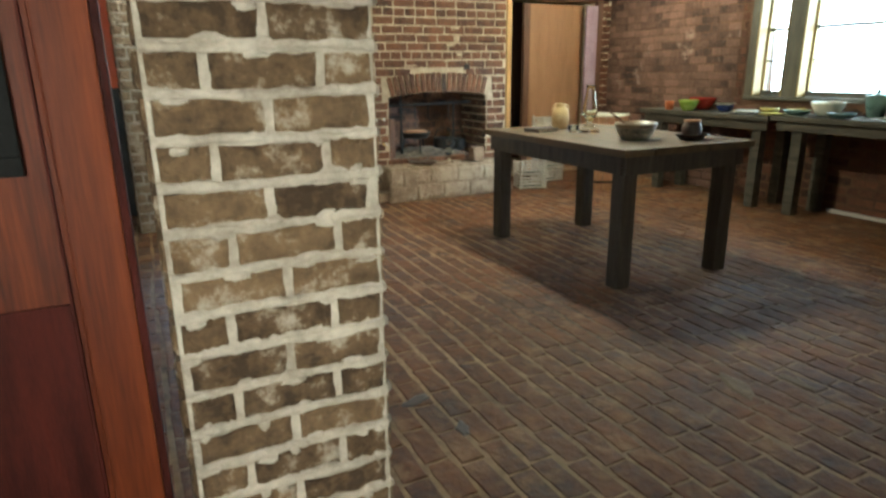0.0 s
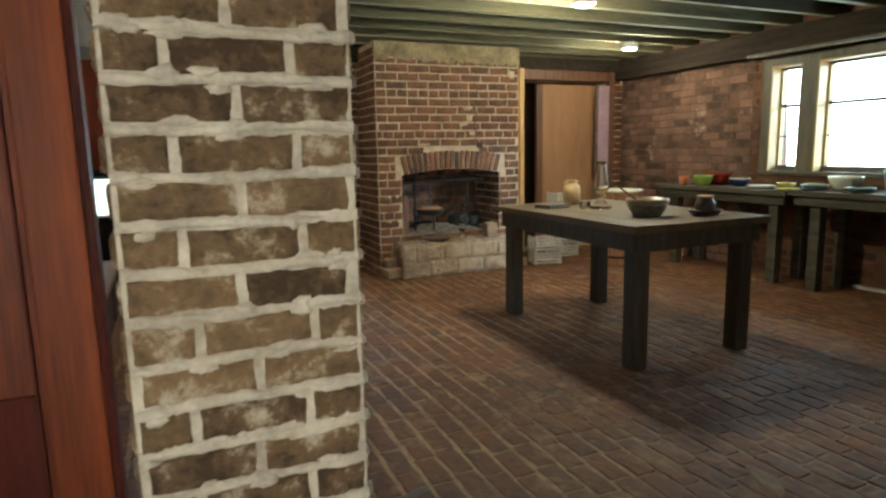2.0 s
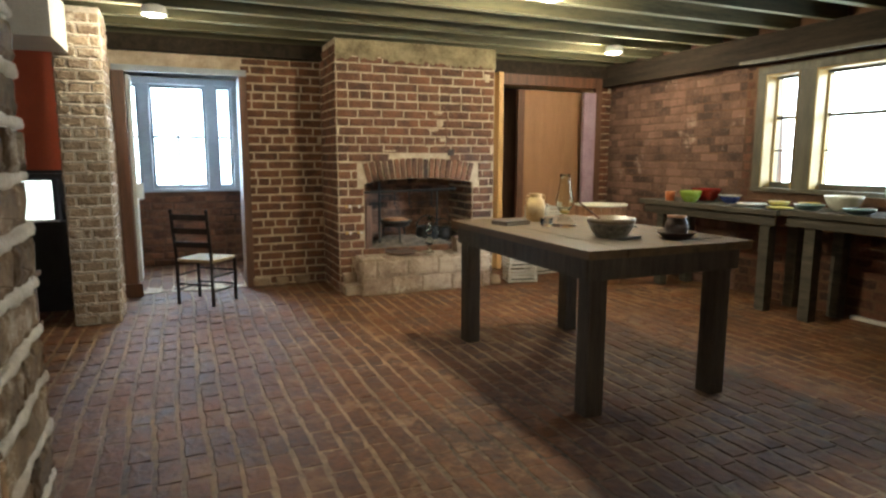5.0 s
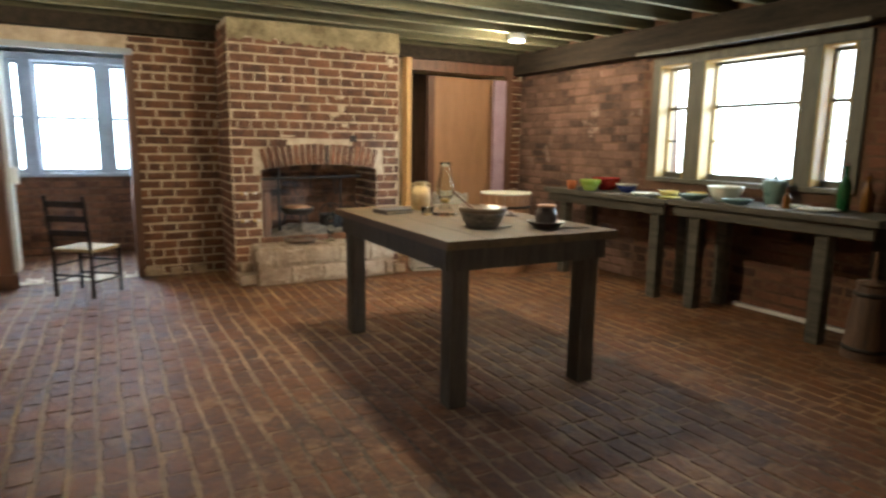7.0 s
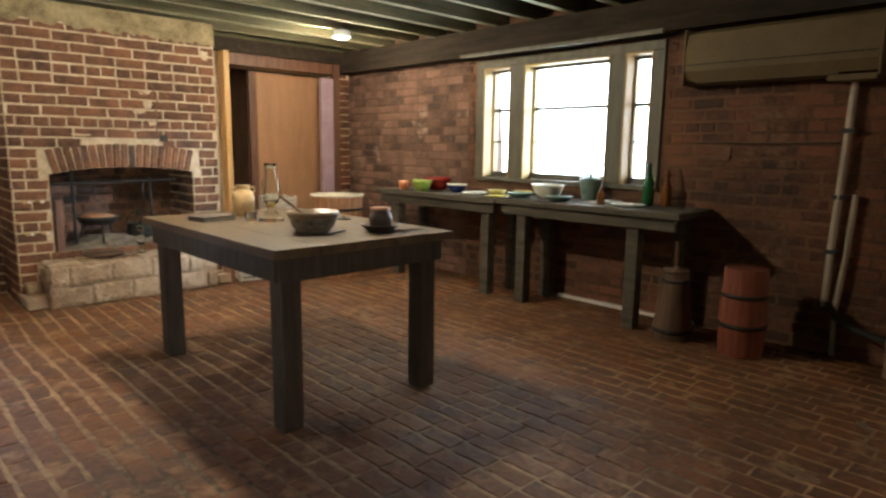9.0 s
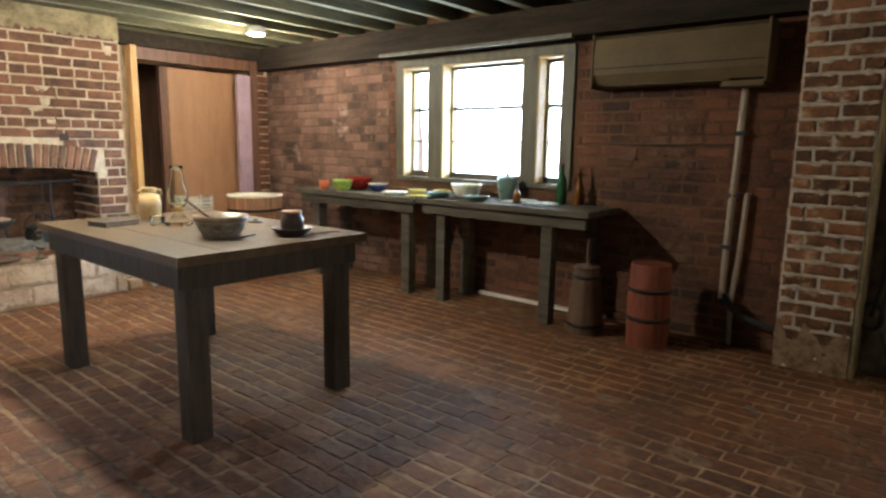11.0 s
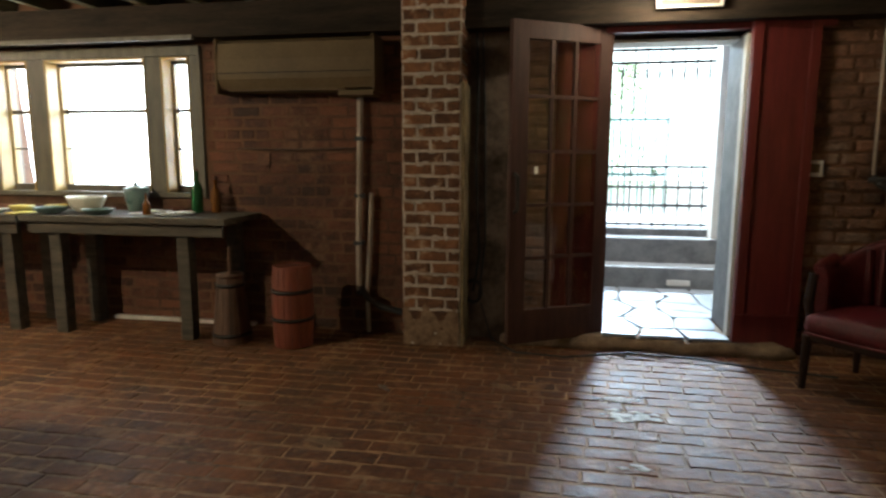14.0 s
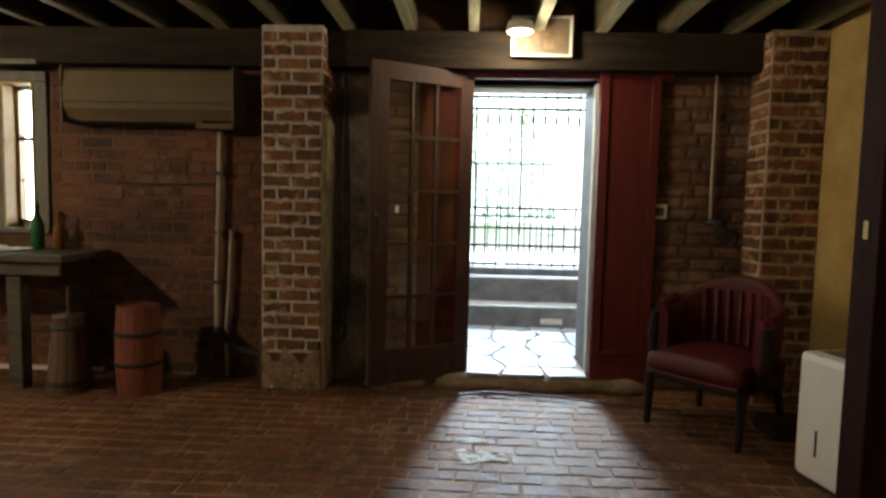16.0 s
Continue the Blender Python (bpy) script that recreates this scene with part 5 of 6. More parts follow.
# ---- along the east wall ----
def staved(name, x, y, r0, r1, h, hoops, material, label, category, belly=0.0, lid=None, count=18):
    t = thing(name, pose(x, y, 0.004), label, category)
    for i in range(count):
        a0, a1 = i * math.tau / count + 0.012, (i + 1) * math.tau / count - 0.012
        bm = bmesh.new()
        rows = []
        for k in range(6):
            z = h * k / 5
            r = r0 + (r1 - r0) * k / 5 + belly * math.sin(math.pi * k / 5)
            rows.append([bm.verts.new((q * math.cos(a), q * math.sin(a), z)) for q, a in ((r, a0), (r * 1.006, (a0 + a1) / 2), (r, a1), (r - 0.016, a1), (r - 0.016, a0))])
        for p, q in zip(rows, rows[1:]):
            for j in range(5):
                bm.faces.new((p[j], p[(j + 1) % 5], q[(j + 1) % 5], q[j]))
        bm.faces.new(rows[0][::-1])
        bm.faces.new(rows[-1])
        part("stave", bm, material, t)
    for z in hoops:
        r = r0 + (r1 - r0) * z / h + belly * math.sin(math.pi * z / h)
        part("hoop", lathe([(r - 0.002, z - 0.012), (r + 0.006, z - 0.012), (r + 0.006, z + 0.012), (r - 0.002, z + 0.012)], 36), IRON, t, "dark iron hoop")
    part("head", lathe([(0.001, h - 0.03), (min(r0, r1) - 0.014, h - 0.03), (min(r0, r1) - 0.014, h - 0.01), (0.001, h - 0.01)], 32), lid or material, t)
    return t


staved("barrel", 5.57, 2.62, 0.129, 0.124, 0.55, (0.19, 0.38), RED_STAVE, "small red painted barrel with dark hoops", "barrel", belly=0.012)
churn = staved("butter_churn", 5.56, 3.07, 0.135, 0.085, 0.46, (0.06, 0.40), BROWN_STAVE, "dark brown tapered wooden butter churn", "churn", count=14)
part("dasher", rod((0, 0, 0.44), (0, 0, 0.66), 0.013, sides=10), BROWN_STAVE, churn, "wooden dasher rod")
part("lid", lathe([(0.001, 0.452), (0.09, 0.452), (0.09, 0.475), (0.02, 0.48), (0.018, 0.5), (0.001, 0.5)], 24), BROWN_STAVE, churn)
staved("tub_barrel", 5.03, 6.32, 0.22, 0.255, 0.78, (0.08, 0.40, 0.66), TUB_WOOD, "orange-brown wooden tub barrel with pale rim", "barrel", count=20)
vessel("enamel_basin", 5.03, 6.32, 0.756, [(0.12, -0.02), (0.15, -0.01), (0.235, 0.028), (0.262, 0.034), (0.262, 0.046), (0.225, 0.04), (0.13, 0.0)], CREAM_DISH, "pale enamel basin set in a barrel", "basin")


def air_conditioner():
    t = thing("air_conditioner", pose(0, 0, 0), "long aged cream wall air conditioner", "air conditioner")
    bm = bmesh.new()
    prof = [(5.998, 2.07), (5.84, 2.07), (5.79, 2.04), (5.775, 1.93), (5.78, 1.80), (5.82, 1.735), (5.998, 1.72)]
    ends = [[bm.verts.new((x, y, z)) for x, z in prof] for y in (2.10, 3.22)]
    for i in range(len(prof)):
        j = (i + 1) % len(prof)
        bm.faces.new((ends[0][i], ends[0][j], ends[1][j], ends[1][i]))
    bm.faces.new(ends[0][::-1])
    bm.faces.new(ends[1])
    bmesh.ops.recalc_face_normals(bm, faces=bm.faces)
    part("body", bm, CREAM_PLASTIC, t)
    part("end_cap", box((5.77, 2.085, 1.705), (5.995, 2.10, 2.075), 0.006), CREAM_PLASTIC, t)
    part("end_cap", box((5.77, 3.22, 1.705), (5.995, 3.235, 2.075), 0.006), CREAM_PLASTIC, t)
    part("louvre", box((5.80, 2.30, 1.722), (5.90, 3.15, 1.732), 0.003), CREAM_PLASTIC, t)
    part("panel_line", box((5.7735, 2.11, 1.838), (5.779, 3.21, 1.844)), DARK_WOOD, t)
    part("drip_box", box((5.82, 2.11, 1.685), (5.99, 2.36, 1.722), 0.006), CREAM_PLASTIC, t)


air_conditioner()


def pipe_run(name, paths, label, category, material, straps=()):
    t = thing(name, pose(0, 0, 0), label, category)
    for pts, r in paths:
        part("pipe", tube(pts, r, 10), material, t)
    for x, y, z in straps:
        part("clamp", box((x - 0.03, y - 0.035, z - 0.015), (x + 0.03, y + 0.035, z + 0.015), 0.004), RUBBER, t, "black clamp")


pipe_run("drain_pipe", [([(5.95, 2.245, 1.70), (5.945, 2.255, 1.2), (5.945, 2.27, 0.7), (5.95, 2.275, 0.30)], 0.021), ([(5.955, 2.215, 0.30), (5.955, 2.205, 0.002)], 0.016), ([(5.955, 2.175, 1.02), (5.955, 2.19, 0.62), (5.955, 2.215, 0.30)], 0.017)],
         "grey white drain pipes under the air conditioner", "pipe", PIPE_WHITE, ((5.955, 2.25, 1.40), (5.955, 2.26, 1.0), (5.955, 2.27, 0.66), (5.955, 2.25, 0.30)))
pipe_run("black_hose", [([(5.95, 2.26, 0.34), (5.93, 2.20, 0.26), (5.93, 2.10, 0.20), (5.93, 1.90, 0.16)], 0.024)], "black rubber hose curving to the pier", "hose", RUBBER)
pipe_run("wall_conduit", [([(5.985, 3.2, 1.33), (5.985, 2.75, 1.325), (5.985, 2.3, 1.335)], 0.007)], "thin brown conduit across the wall", "conduit", BROWN_STAVE)
pipe_run("cable_bundle", [([(5.975, 1.44, 2.3), (5.97, 1.42, 1.8), (5.965, 1.43, 1.2), (5.97, 1.40, 0.6), (5.96, 1.44, 0.34)], 0.011), ([(5.97, 1.40, 2.3), (5.975, 1.37, 1.5), (5.97, 1.36, 0.7), (5.96, 1.40, 0.30)], 0.008),
                          ([(5.96, 1.44 + 0.06 * math.cos(a * 0.6), 0.34 + 0.08 * math.sin(a * 0.6)) for a in range(22)], 0.012)], "black cables with a loose coil beside the pier", "cable", RUBBER)
pipe_run("floor_cable", [([(5.94, 1.38, 0.26), (5.90, 1.30, 0.02), (5.62, 1.12, 0.022), (5.58, 0.80, 0.022), (5.74, 0.40, 0.022), (5.70, 0.0, 0.022), (5.58, -0.35, 0.022), (5.50, -0.75, 0.022)], 0.007)], "black cable lying across the floor", "cable", RUBBER)
solo("pier_plaster", box((5.735, 1.475, 0), (5.998, 1.497, 1.75), 0.006, jitter=0.003), PARGE, "flaking lime plaster on the pier side", "plaster", "structure")
solo("wall_plaster", box((E - 0.017, 1.14, 0), (E - 0.002, 1.472, 2.09), 0.004, jitter=0.003), OLD_RENDER, "stained grey render beside the open door", "plaster", "structure")
solo("floor_strip", box((5.93, 3.1, 0), (5.985, 4.3, 0.03), 0.006, jitter=0.004), PLASTER_WHITE, "pale strip along the foot of the wall", "trim", "structure")
solo("fallen_twig", tube([(4.42, 1.55, 0.016), (4.47, 1.50, 0.02), (4.50, 1.44, 0.016)], 0.009, 6), BROWN_WOOD, "small dark splinter on the floor", "splinter")

sw = thing("wall_socket", pose(E - 0.012, -0.70, 1.21), "white square wall socket", "socket")
part("plate", box((-0.012, -0.05, -0.05), (0.003, 0.05, 0.05), 0.005), WHITE_PLASTIC, sw)
part("face", box((-0.018, -0.028, -0.028), (-0.0122, 0.028, 0.028), 0.004), CREAM_PLASTIC, sw)
pipe_run("wall_conduit", [([(5.965, -1.02, 2.3), (5.967, -1.025, 1.7), (5.967, -1.03, 1.17)], 0.010)], "thin grey conduit down the wall", "conduit", PIPE_WHITE)
pipe_run("wall_cable", [([(5.97, -1.03, 1.16), (5.94, -1.06, 1.12), (5.93, -1.12, 1.08), (5.94, -1.19, 1.10)], 0.024), ([(5.96, -1.0, 1.14), (5.92, -1.08, 1.15), (5.93, -1.16, 1.06)], 0.018),
                        ([(5.965, -0.64, 2.2), (5.968, -0.64, 1.26)], 0.006)], "thick dark cable tangle under the conduit", "cable", RUBBER)
sg = thing("framed_sign", pose(5.80, 0.13, 2.165), "small framed tan sign hanging from the beam", "sign")
part("board", box((-0.004, -0.175, 0.012), (0.006, 0.175, 0.24), 0.001), SIGN_BOARD, sg)
for y, w in ((-0.125, 0.022), (-0.045, 0.030), (0.03, 0.018), (0.115, 0.030)):
    part("lettering", box((-0.0075, y - w, 0.05), (-0.0045, y + w, 0.20), 0.001), BOWL_RIM, sg, "faded red-brown letter bar")
for lo, hi in (((-0.012, -0.19, 0), (0.01, 0.19, 0.015)), ((-0.012, -0.19, 0.235), (0.01, 0.19, 0.25)), ((-0.012, -0.19, 0.015), (0.01, -0.172, 0.235)), ((-0.012, 0.172, 0.015), (0.01, 0.19, 0.235))):
    part("frame_bar", box(lo, hi, 0.002), WHITE_PLASTIC, sg)


# ---- armchair ----
def armchair():
    """Seat centre at the origin, facing -y."""
    t = thing("armchair", pose(5.30, -0.86, 0.004, 0, 0, -139.5), "low maroon leather tub armchair on dark wooden legs", "armchair")
    cushion = box((-0.275, -0.285, 0.31), (0.275, 0.25, 0.425), 0.045)
    bmesh.ops.subdivide_edges(cushion, edges=[e for e in cushion.edges if e.calc_length() > 0.3], cuts=5, use_grid_fill=True)
    for v in cushion.verts:
        if v.co.z > 0.40:
            v.co.z += 0.035 * max(0.0, 1 - (v.co.x / 0.28) ** 2) * max(0.0, 1 - (v.co.y / 0.30) ** 2)
    for f in cushion.faces:
        f.smooth = True
    part("seat", cushion, LEATHER, t, "domed maroon leather seat")
    part("piping", tube([(-0.262, -0.287, 0.325), (-0.13, -0.291, 0.323), (0.0, -0.292, 0.322), (0.13, -0.291, 0.323), (0.262, -0.287, 0.325)], 0.007, 6), LEATHER, t)
    part("seat_rail", box((-0.26, -0.25, 0.27), (0.26, 0.25, 0.335), 0.012), DARK_WOOD, t)
    bm = bmesh.new()
    n, rows = 24, []
    for i in range(n + 1):
        a = math.pi * (i / n) * 1.24 - math.pi * 0.12
        c, s = math.cos(a), math.sin(a)
        high = 0.66 + 0.19 * max(0.0, s) ** 1.5
        ring = []
        for r, z in ((0.26, 0.30), (0.31, 0.30), (0.335, high - 0.03), (0.325, high), (0.285, high + 0.005), (0.27, high - 0.04)):
            ring.append(bm.verts.new((r * c, r * s * 0.95 - 0.02, z)))
        rows.append(ring)
    for p, q in zip(rows, rows[1:]):
        for j in range(6):
            f = bm.faces.new((p[j], p[(j + 1) % 6], q[(j + 1) % 6], q[j]))
            f.smooth = True
    bm.faces.new(rows[0])
    bm.faces.new(rows[-1][::-1])
    bmesh.ops.recalc_face_normals(bm, faces=bm.faces)
    part("backrest", bm, LEATHER, t)
    for i in range(7):
        a = math.pi * (0.27 + 0.46 * i / 6)
        p = Vector((0.266 * math.cos(a), 0.25 * math.sin(a) - 0.02, 0))
        part("channel", tube([p + Vector((0, 0, 0.45)), p * 1.02 + Vector((0, 0, 0.62)), p * 1.05 + Vector((0, 0, 0.76))], 0.022, 8), LEATHER, t, "padded upright channel")
    for x in (-0.265, 0.265):
        part("leg", rod((x, -0.235, 0.30), (x, -0.25, 0), 0.028, 0.017, 10), DARK_WOOD, t)
        part("leg", rod((x * 0.85, 0.22, 0.30), (x * 0.95, 0.29, 0), 0.026, 0.017, 10), DARK_WOOD, t)
        part("arm_pad", tube([(x * 1.16, -0.10, 0.655), (x * 1.20, -0.02, 0.675), (x * 1.18, 0.06, 0.70)], 0.034, 10), LEATHER, t, "rolled leather arm pad")
        part("arm_front", tube([(x * 1.22, -0.08, 0.30), (x * 1.24, -0.13, 0.48), (x * 1.2, -0.12, 0.63)], 0.03, 10), DARK_WOOD, t)


armchair()
stone = solo("foot_stone", box((5.1, -1.36, 0.002), (5.36, -1.1, 0.09), 0.02, jitter=0.006), DARK_WOOD, "dark low block behind the armchair", "block")


# ---- dehumidifier and post ----
def dehumidifier():
    t = thing("dehumidifier", pose(4.53, -1.15, 0.004, 0, 0, 12), "white plastic dehumidifier on the floor", "dehumidifier")
    part("body", box((-0.20, -0.12, 0.02), (0.20, 0.12, 0.60), 0.035), WHITE_PLASTIC, t)
    part("level_window", box((0.06, 0.119, 0.14), (0.072, 0.1225, 0.26)), BLACK_PAINT, t, "dark water level slot")
    part("base", box((-0.18, -0.10, 0), (0.18, 0.10, 0.02), 0.004), BLACK_PAINT, t)
    part("top_grille", box((-0.14, -0.08, 0.6005), (0.14, 0.06, 0.604), 0.001), CREAM_PLASTIC, t)


dehumidifier()
post = thing("door_post", pose(3.90, -0.82, 0.004), "dark brown wooden door post with brass strike plate", "post")
part("post", box((-0.065, -0.065, 0), (0.065, 0.065, 2.325), 0.006), POST_RED, post)
part("strike_plate", box((0.0652, -0.012, 1.15), (0.068, 0.014, 1.21), 0.001), BRASS, post, "brass strike plate")
part("strike_plate", box((-0.012, 0.0652, 1.15), (0.012, 0.068, 1.21), 0.001), BRASS, post, "brass strike plate")


# ---- crates by the inner door ----
def crate(x, y, z, turn, w=0.30, d=0.22, h=0.15):
    t = thing("slatted_crate", pose(x, y, z, 0, 0, turn), "whitewashed slatted wooden crate", "crate", "slatted crates")
    for sx in (-1, 1):
        for sy in (-1, 1):
            part("corner_post", box((sx * w / 2 - 0.011 - 0.011 * sx, sy * d / 2 - 0.011 - 0.011 * sy, 0), (sx * w / 2 + 0.011 - 0.011 * sx, sy * d / 2 + 0.011 - 0.011 * sy, h - 0.002)), SLAT, t)
    for k in range(4):
        z0 = 0.006 + k * (h - 0.012) / 4
        for sy in (-1, 1):
            part("slat", box((-w / 2, sy * (d / 2 + 0.004) - 0.004, z0), (w / 2, sy * (d / 2 + 0.004) + 0.004, z0 + 0.02)), SLAT, t)
        for sx in (-1, 1):
            part("slat", box((sx * (w / 2 + 0.004) - 0.004, -d / 2, z0), (sx * (w / 2 + 0.004) + 0.004, d / 2, z0 + 0.02)), SLAT, t)
    part("bottom", box((-w / 2 + 0.02, -d / 2 + 0.02, 0.004), (w / 2 - 0.02, d / 2 - 0.02, 0.014)), DARK_WOOD, t)
    return t


first = crate(4.30, 6.66, 0.004, -14)
copy_thing(first, pose(4.30, 6.67, 0.155, 0, 0, -8))
for k in range(5):
    copy_thing(first, pose(4.75 + 0.01 * (k % 2), 6.98, 0.004 + 0.151 * k, 0, 0, 4 - 3 * (k % 3)))


# ---- in the fireplace ----
def iron_pot(x, y, z, r, label, legs=True):
    t = thing("iron_pot", pose(x, y, z), label, "pot")
    part("pot", lathe([(r * 0.3, 0.03), (r * 0.8, 0.045), (r, 0.03 + r * 0.75), (r * 0.9, 0.03 + r * 1.25), (r * 0.98, 0.03 + r * 1.35), (r * 0.9, 0.03 + r * 1.35), (r * 0.82, 0.03 + r * 1.2), (r * 0.5, 0.08)]), IRON, t)
    part("bail", tube([(r * 0.95 * math.cos(a), 0, 0.03 + r * 1.3 + r * 0.95 * math.sin(a)) for a in [math.pi * i / 12 for i in range(13)]], 0.006), IRON, t)
    if legs:
        for k in range(3):
            a = k * math.tau / 3
            part("foot", rod((r * 0.55 * math.cos(a), r * 0.55 * math.sin(a), 0.06), (r * 0.62 * math.cos(a), r * 0.62 * math.sin(a), 0), 0.012, 0.008, 8), IRON, t)


HZ = FZ - 0.02
iron_pot(3.42, 7.05, HZ, 0.12, "black iron pot with bail handle in the fireplace")
iron_pot(3.62, 7.12, HZ, 0.10, "small black iron pot in the fireplace")
griddle = thing("iron_griddle", pose(3.08, 7.05, HZ), "shallow iron griddle hanging from the crane", "griddle")
part("pan", lathe([(0.02, 0.20), (0.13, 0.205), (0.16, 0.25), (0.165, 0.27), (0.155, 0.27), (0.12, 0.225)]), IRON, griddle)
part("bread", lathe([(0.02, 0.262), (0.125, 0.26), (0.135, 0.27), (0.09, 0.285), (0.02, 0.29)]), TUB_WOOD, griddle, "rust brown disc in the pan")
for k in range(3):
    a = k * math.tau / 3 + 0.5
    part("leg", rod((0.12 * math.cos(a), 0.12 * math.sin(a), 0.21), (0.15 * math.cos(a), 0.15 * math.sin(a), 0.0), 0.009, sides=8), IRON, griddle)
crane = thing("fire_crane", pose(0, 0, 0), "iron fireplace crane with hanging hooks", "crane")
part("bar", rod((FX0 + 0.02, 6.98, 0.93), (FX1 - 0.12, 6.98, 0.95), 0.011, sides=8), IRON, crane)
part("post", rod((FX0 + 0.19, 6.98, HZ), (FX0 + 0.19, 6.98, 1.04), 0.013, sides=8), IRON, crane)
part("post", rod((FX1 - 0.33, 6.98, HZ), (FX1 - 0.33, 6.98, 0.95), 0.011, sides=8), IRON, crane)
for x in (3.05, 3.2, 3.44):
    part("hook", tube([(x, 6.98, 0.94), (x, 6.98, 0.80), (x + 0.02, 6.98, 0.765), (x + 0.035, 6.98, 0.79)], 0.006), IRON, crane)
board = solo("leaning_board", box((-0.03, -0.015, 0), (0.03, 0.015, 0.42), 0.004, turn=pose(2.76, 6.93, HZ + 0.004, -4, 3, 10)), BROWN_WOOD, "brown board leaning in the fireplace corner", "board")
bm = bmesh.new()
bmesh.ops.create_grid(bm, x_segments=26, y_segments=14, size=0.5)
for v in bm.verts:
    x, y = v.co.x * 1.0, v.co.y * 0.50
    e = max(0.0, 1 - (x / 0.5) ** 2) * max(0.0, 1 - (y / 0.25) ** 2)
    v.co = Vector((3.2 + x, 7.08 + y, HZ + 0.004 + 0.10 * e + 0.03 * e * noise.noise((x * 14, y * 14, 1))))
solo("ash_mound", bm, ASH, "heap of grey ash and rubble in the fireplace", "ash")
vessel("ash_tray", 3.02, 6.72, 0.351, [(0.10, 0), (0.14, 0.01), (0.155, 0.028), (0.145, 0.03), (0.08, 0.008)], BROWN_STAVE, "shallow brown pan on the hearth", "pan")
lantern = thing("oil_lamp", pose(3.305, 6.70, 0.351) @ Matrix.Diagonal((1, 1, 1.2, 1)), "small glass oil lamp on the hearth", "oil lamp")
part("foot", lathe([(0.045, 0), (0.047, 0.008), (0.02, 0.02), (0.016, 0.05), (0.02, 0.06)], 24), CLEAR, lantern)
part("font", lathe([(0.02, 0.06), (0.04, 0.08), (0.042, 0.105), (0.022, 0.125), (0.02, 0.13)], 24), CLEAR, lantern)
part("burner", lathe([(0.02, 0.13), (0.024, 0.135), (0.022, 0.15)], 20), IRON, lantern)
part("chimney", lathe([(0.022, 0.15), (0.034, 0.19), (0.030, 0.22), (0.02, 0.26), (0.02, 0.29), (0.017, 0.29), (0.017, 0.26), (0.027, 0.22), (0.031, 0.19)], 24), CLEAR, lantern)
pile = solo("hearth_block", box((3.55, 6.60, 0.351), (3.68, 6.72, 0.50), 0.01, jitter=0.006), HEARTH_BRICK[0], "rough pale block standing on the hearth", "brick")


# ---- ladder-back chair by the bay ----
def ladder_chair():
    t = thing("ladder_back_chair", pose(1.27, 6.90, 0.004, 0, 0, -38) @ Matrix.Diagonal((0.9, 0.9, 0.9, 1)), "small dark ladder-back chair with woven rush seat", "chair")
    w, d = 0.19, 0.17
    for x in (-w, w):
        part("back_post", tube([(x, -d, 0), (x, -d, 0.45), (x * 1.02, -d - 0.05, 0.92)], 0.016, 10), DARK_WOOD, t)
        part("front_leg", rod((x * 1.1, d, 0), (x * 1.1, d, 0.44), 0.016, sides=10), DARK_WOOD, t)
        for z in (0.14, 0.28):
            part("side_rung", rod((x, -d, z), (x * 1.1, d, z), 0.009, sides=8), DARK_WOOD, t)
    for z in (0.16, 0.30):
        part("front_rung", rod((-w * 1.1, d, z), (w * 1.1, d, z), 0.009, sides=8), DARK_WOOD, t)
    part("back_rung", rod((-w, -d, 0.2), (w, -d, 0.2), 0.009, sides=8), DARK_WOOD, t)
    part("seat", box((-w - 0.01, -d - 0.01, 0.415), (w + 0.03, d + 0.015, 0.445), 0.01), STRAW, t, "woven rush seat")
    for z in (0.56, 0.69, 0.82):
        part("slat", box((-w, -d - 0.035 - (z - 0.56) * 0.1, z), (w, -d - 0.022 - (z - 0.56) * 0.1, z + 0.055), 0.003), DARK_WOOD, t)


ladder_chair()


# ---- display corner ----
dc = thing("display_case", pose(-0.02, 7.10, 0.004), "black display case with brightly lit panel", "display")
part("plinth", box((-0.36, -0.10, 0), (0.25, 0.07, 0.74), 0.006), BLACK_PAINT, dc)
part("hood", box((-0.36, -0.12, 1.09), (0.25, 0.07, 1.13), 0.004), BLACK_PAINT, dc)
part("lit_panel", box((-0.14, -0.03, 0.76), (0.155, -0.02, 1.07)), SCREEN, dc, "glowing white panel")
part("upright", box((0.17, -0.08, 0.74), (0.20, 0.07, 1.09), 0.003), BLACK_PAINT, dc)
part("tray", box((-0.2, -0.11, 0.74), (0.2, -0.03, 0.755), 0.002), PLASTER_WHITE, dc)
lc = thing("low_case", pose(-0.22, 5.55, 0.004), "low dark red-brown panelled wooden case", "case")
part("body", box((-0.3, -0.8, 0), (0.33, 0.78, 0.42), 0.006), BROWN_WOOD, lc)
part("top", box((-0.33, -0.83, 0.42), (0.36, 0.81, 0.455), 0.006), BROWN_WOOD, lc)
part("base", box((-0.33, -0.83, 0), (0.345, 0.795, 0.09), 0.004), BROWN_WOOD, lc)
for y0, y1 in ((-0.7, -0.05), (0.05, 0.7)):
    part("panel", box((0.33, y0, 0.13), (0.338, y1, 0.38), 0.003), DARK_WOOD, lc)


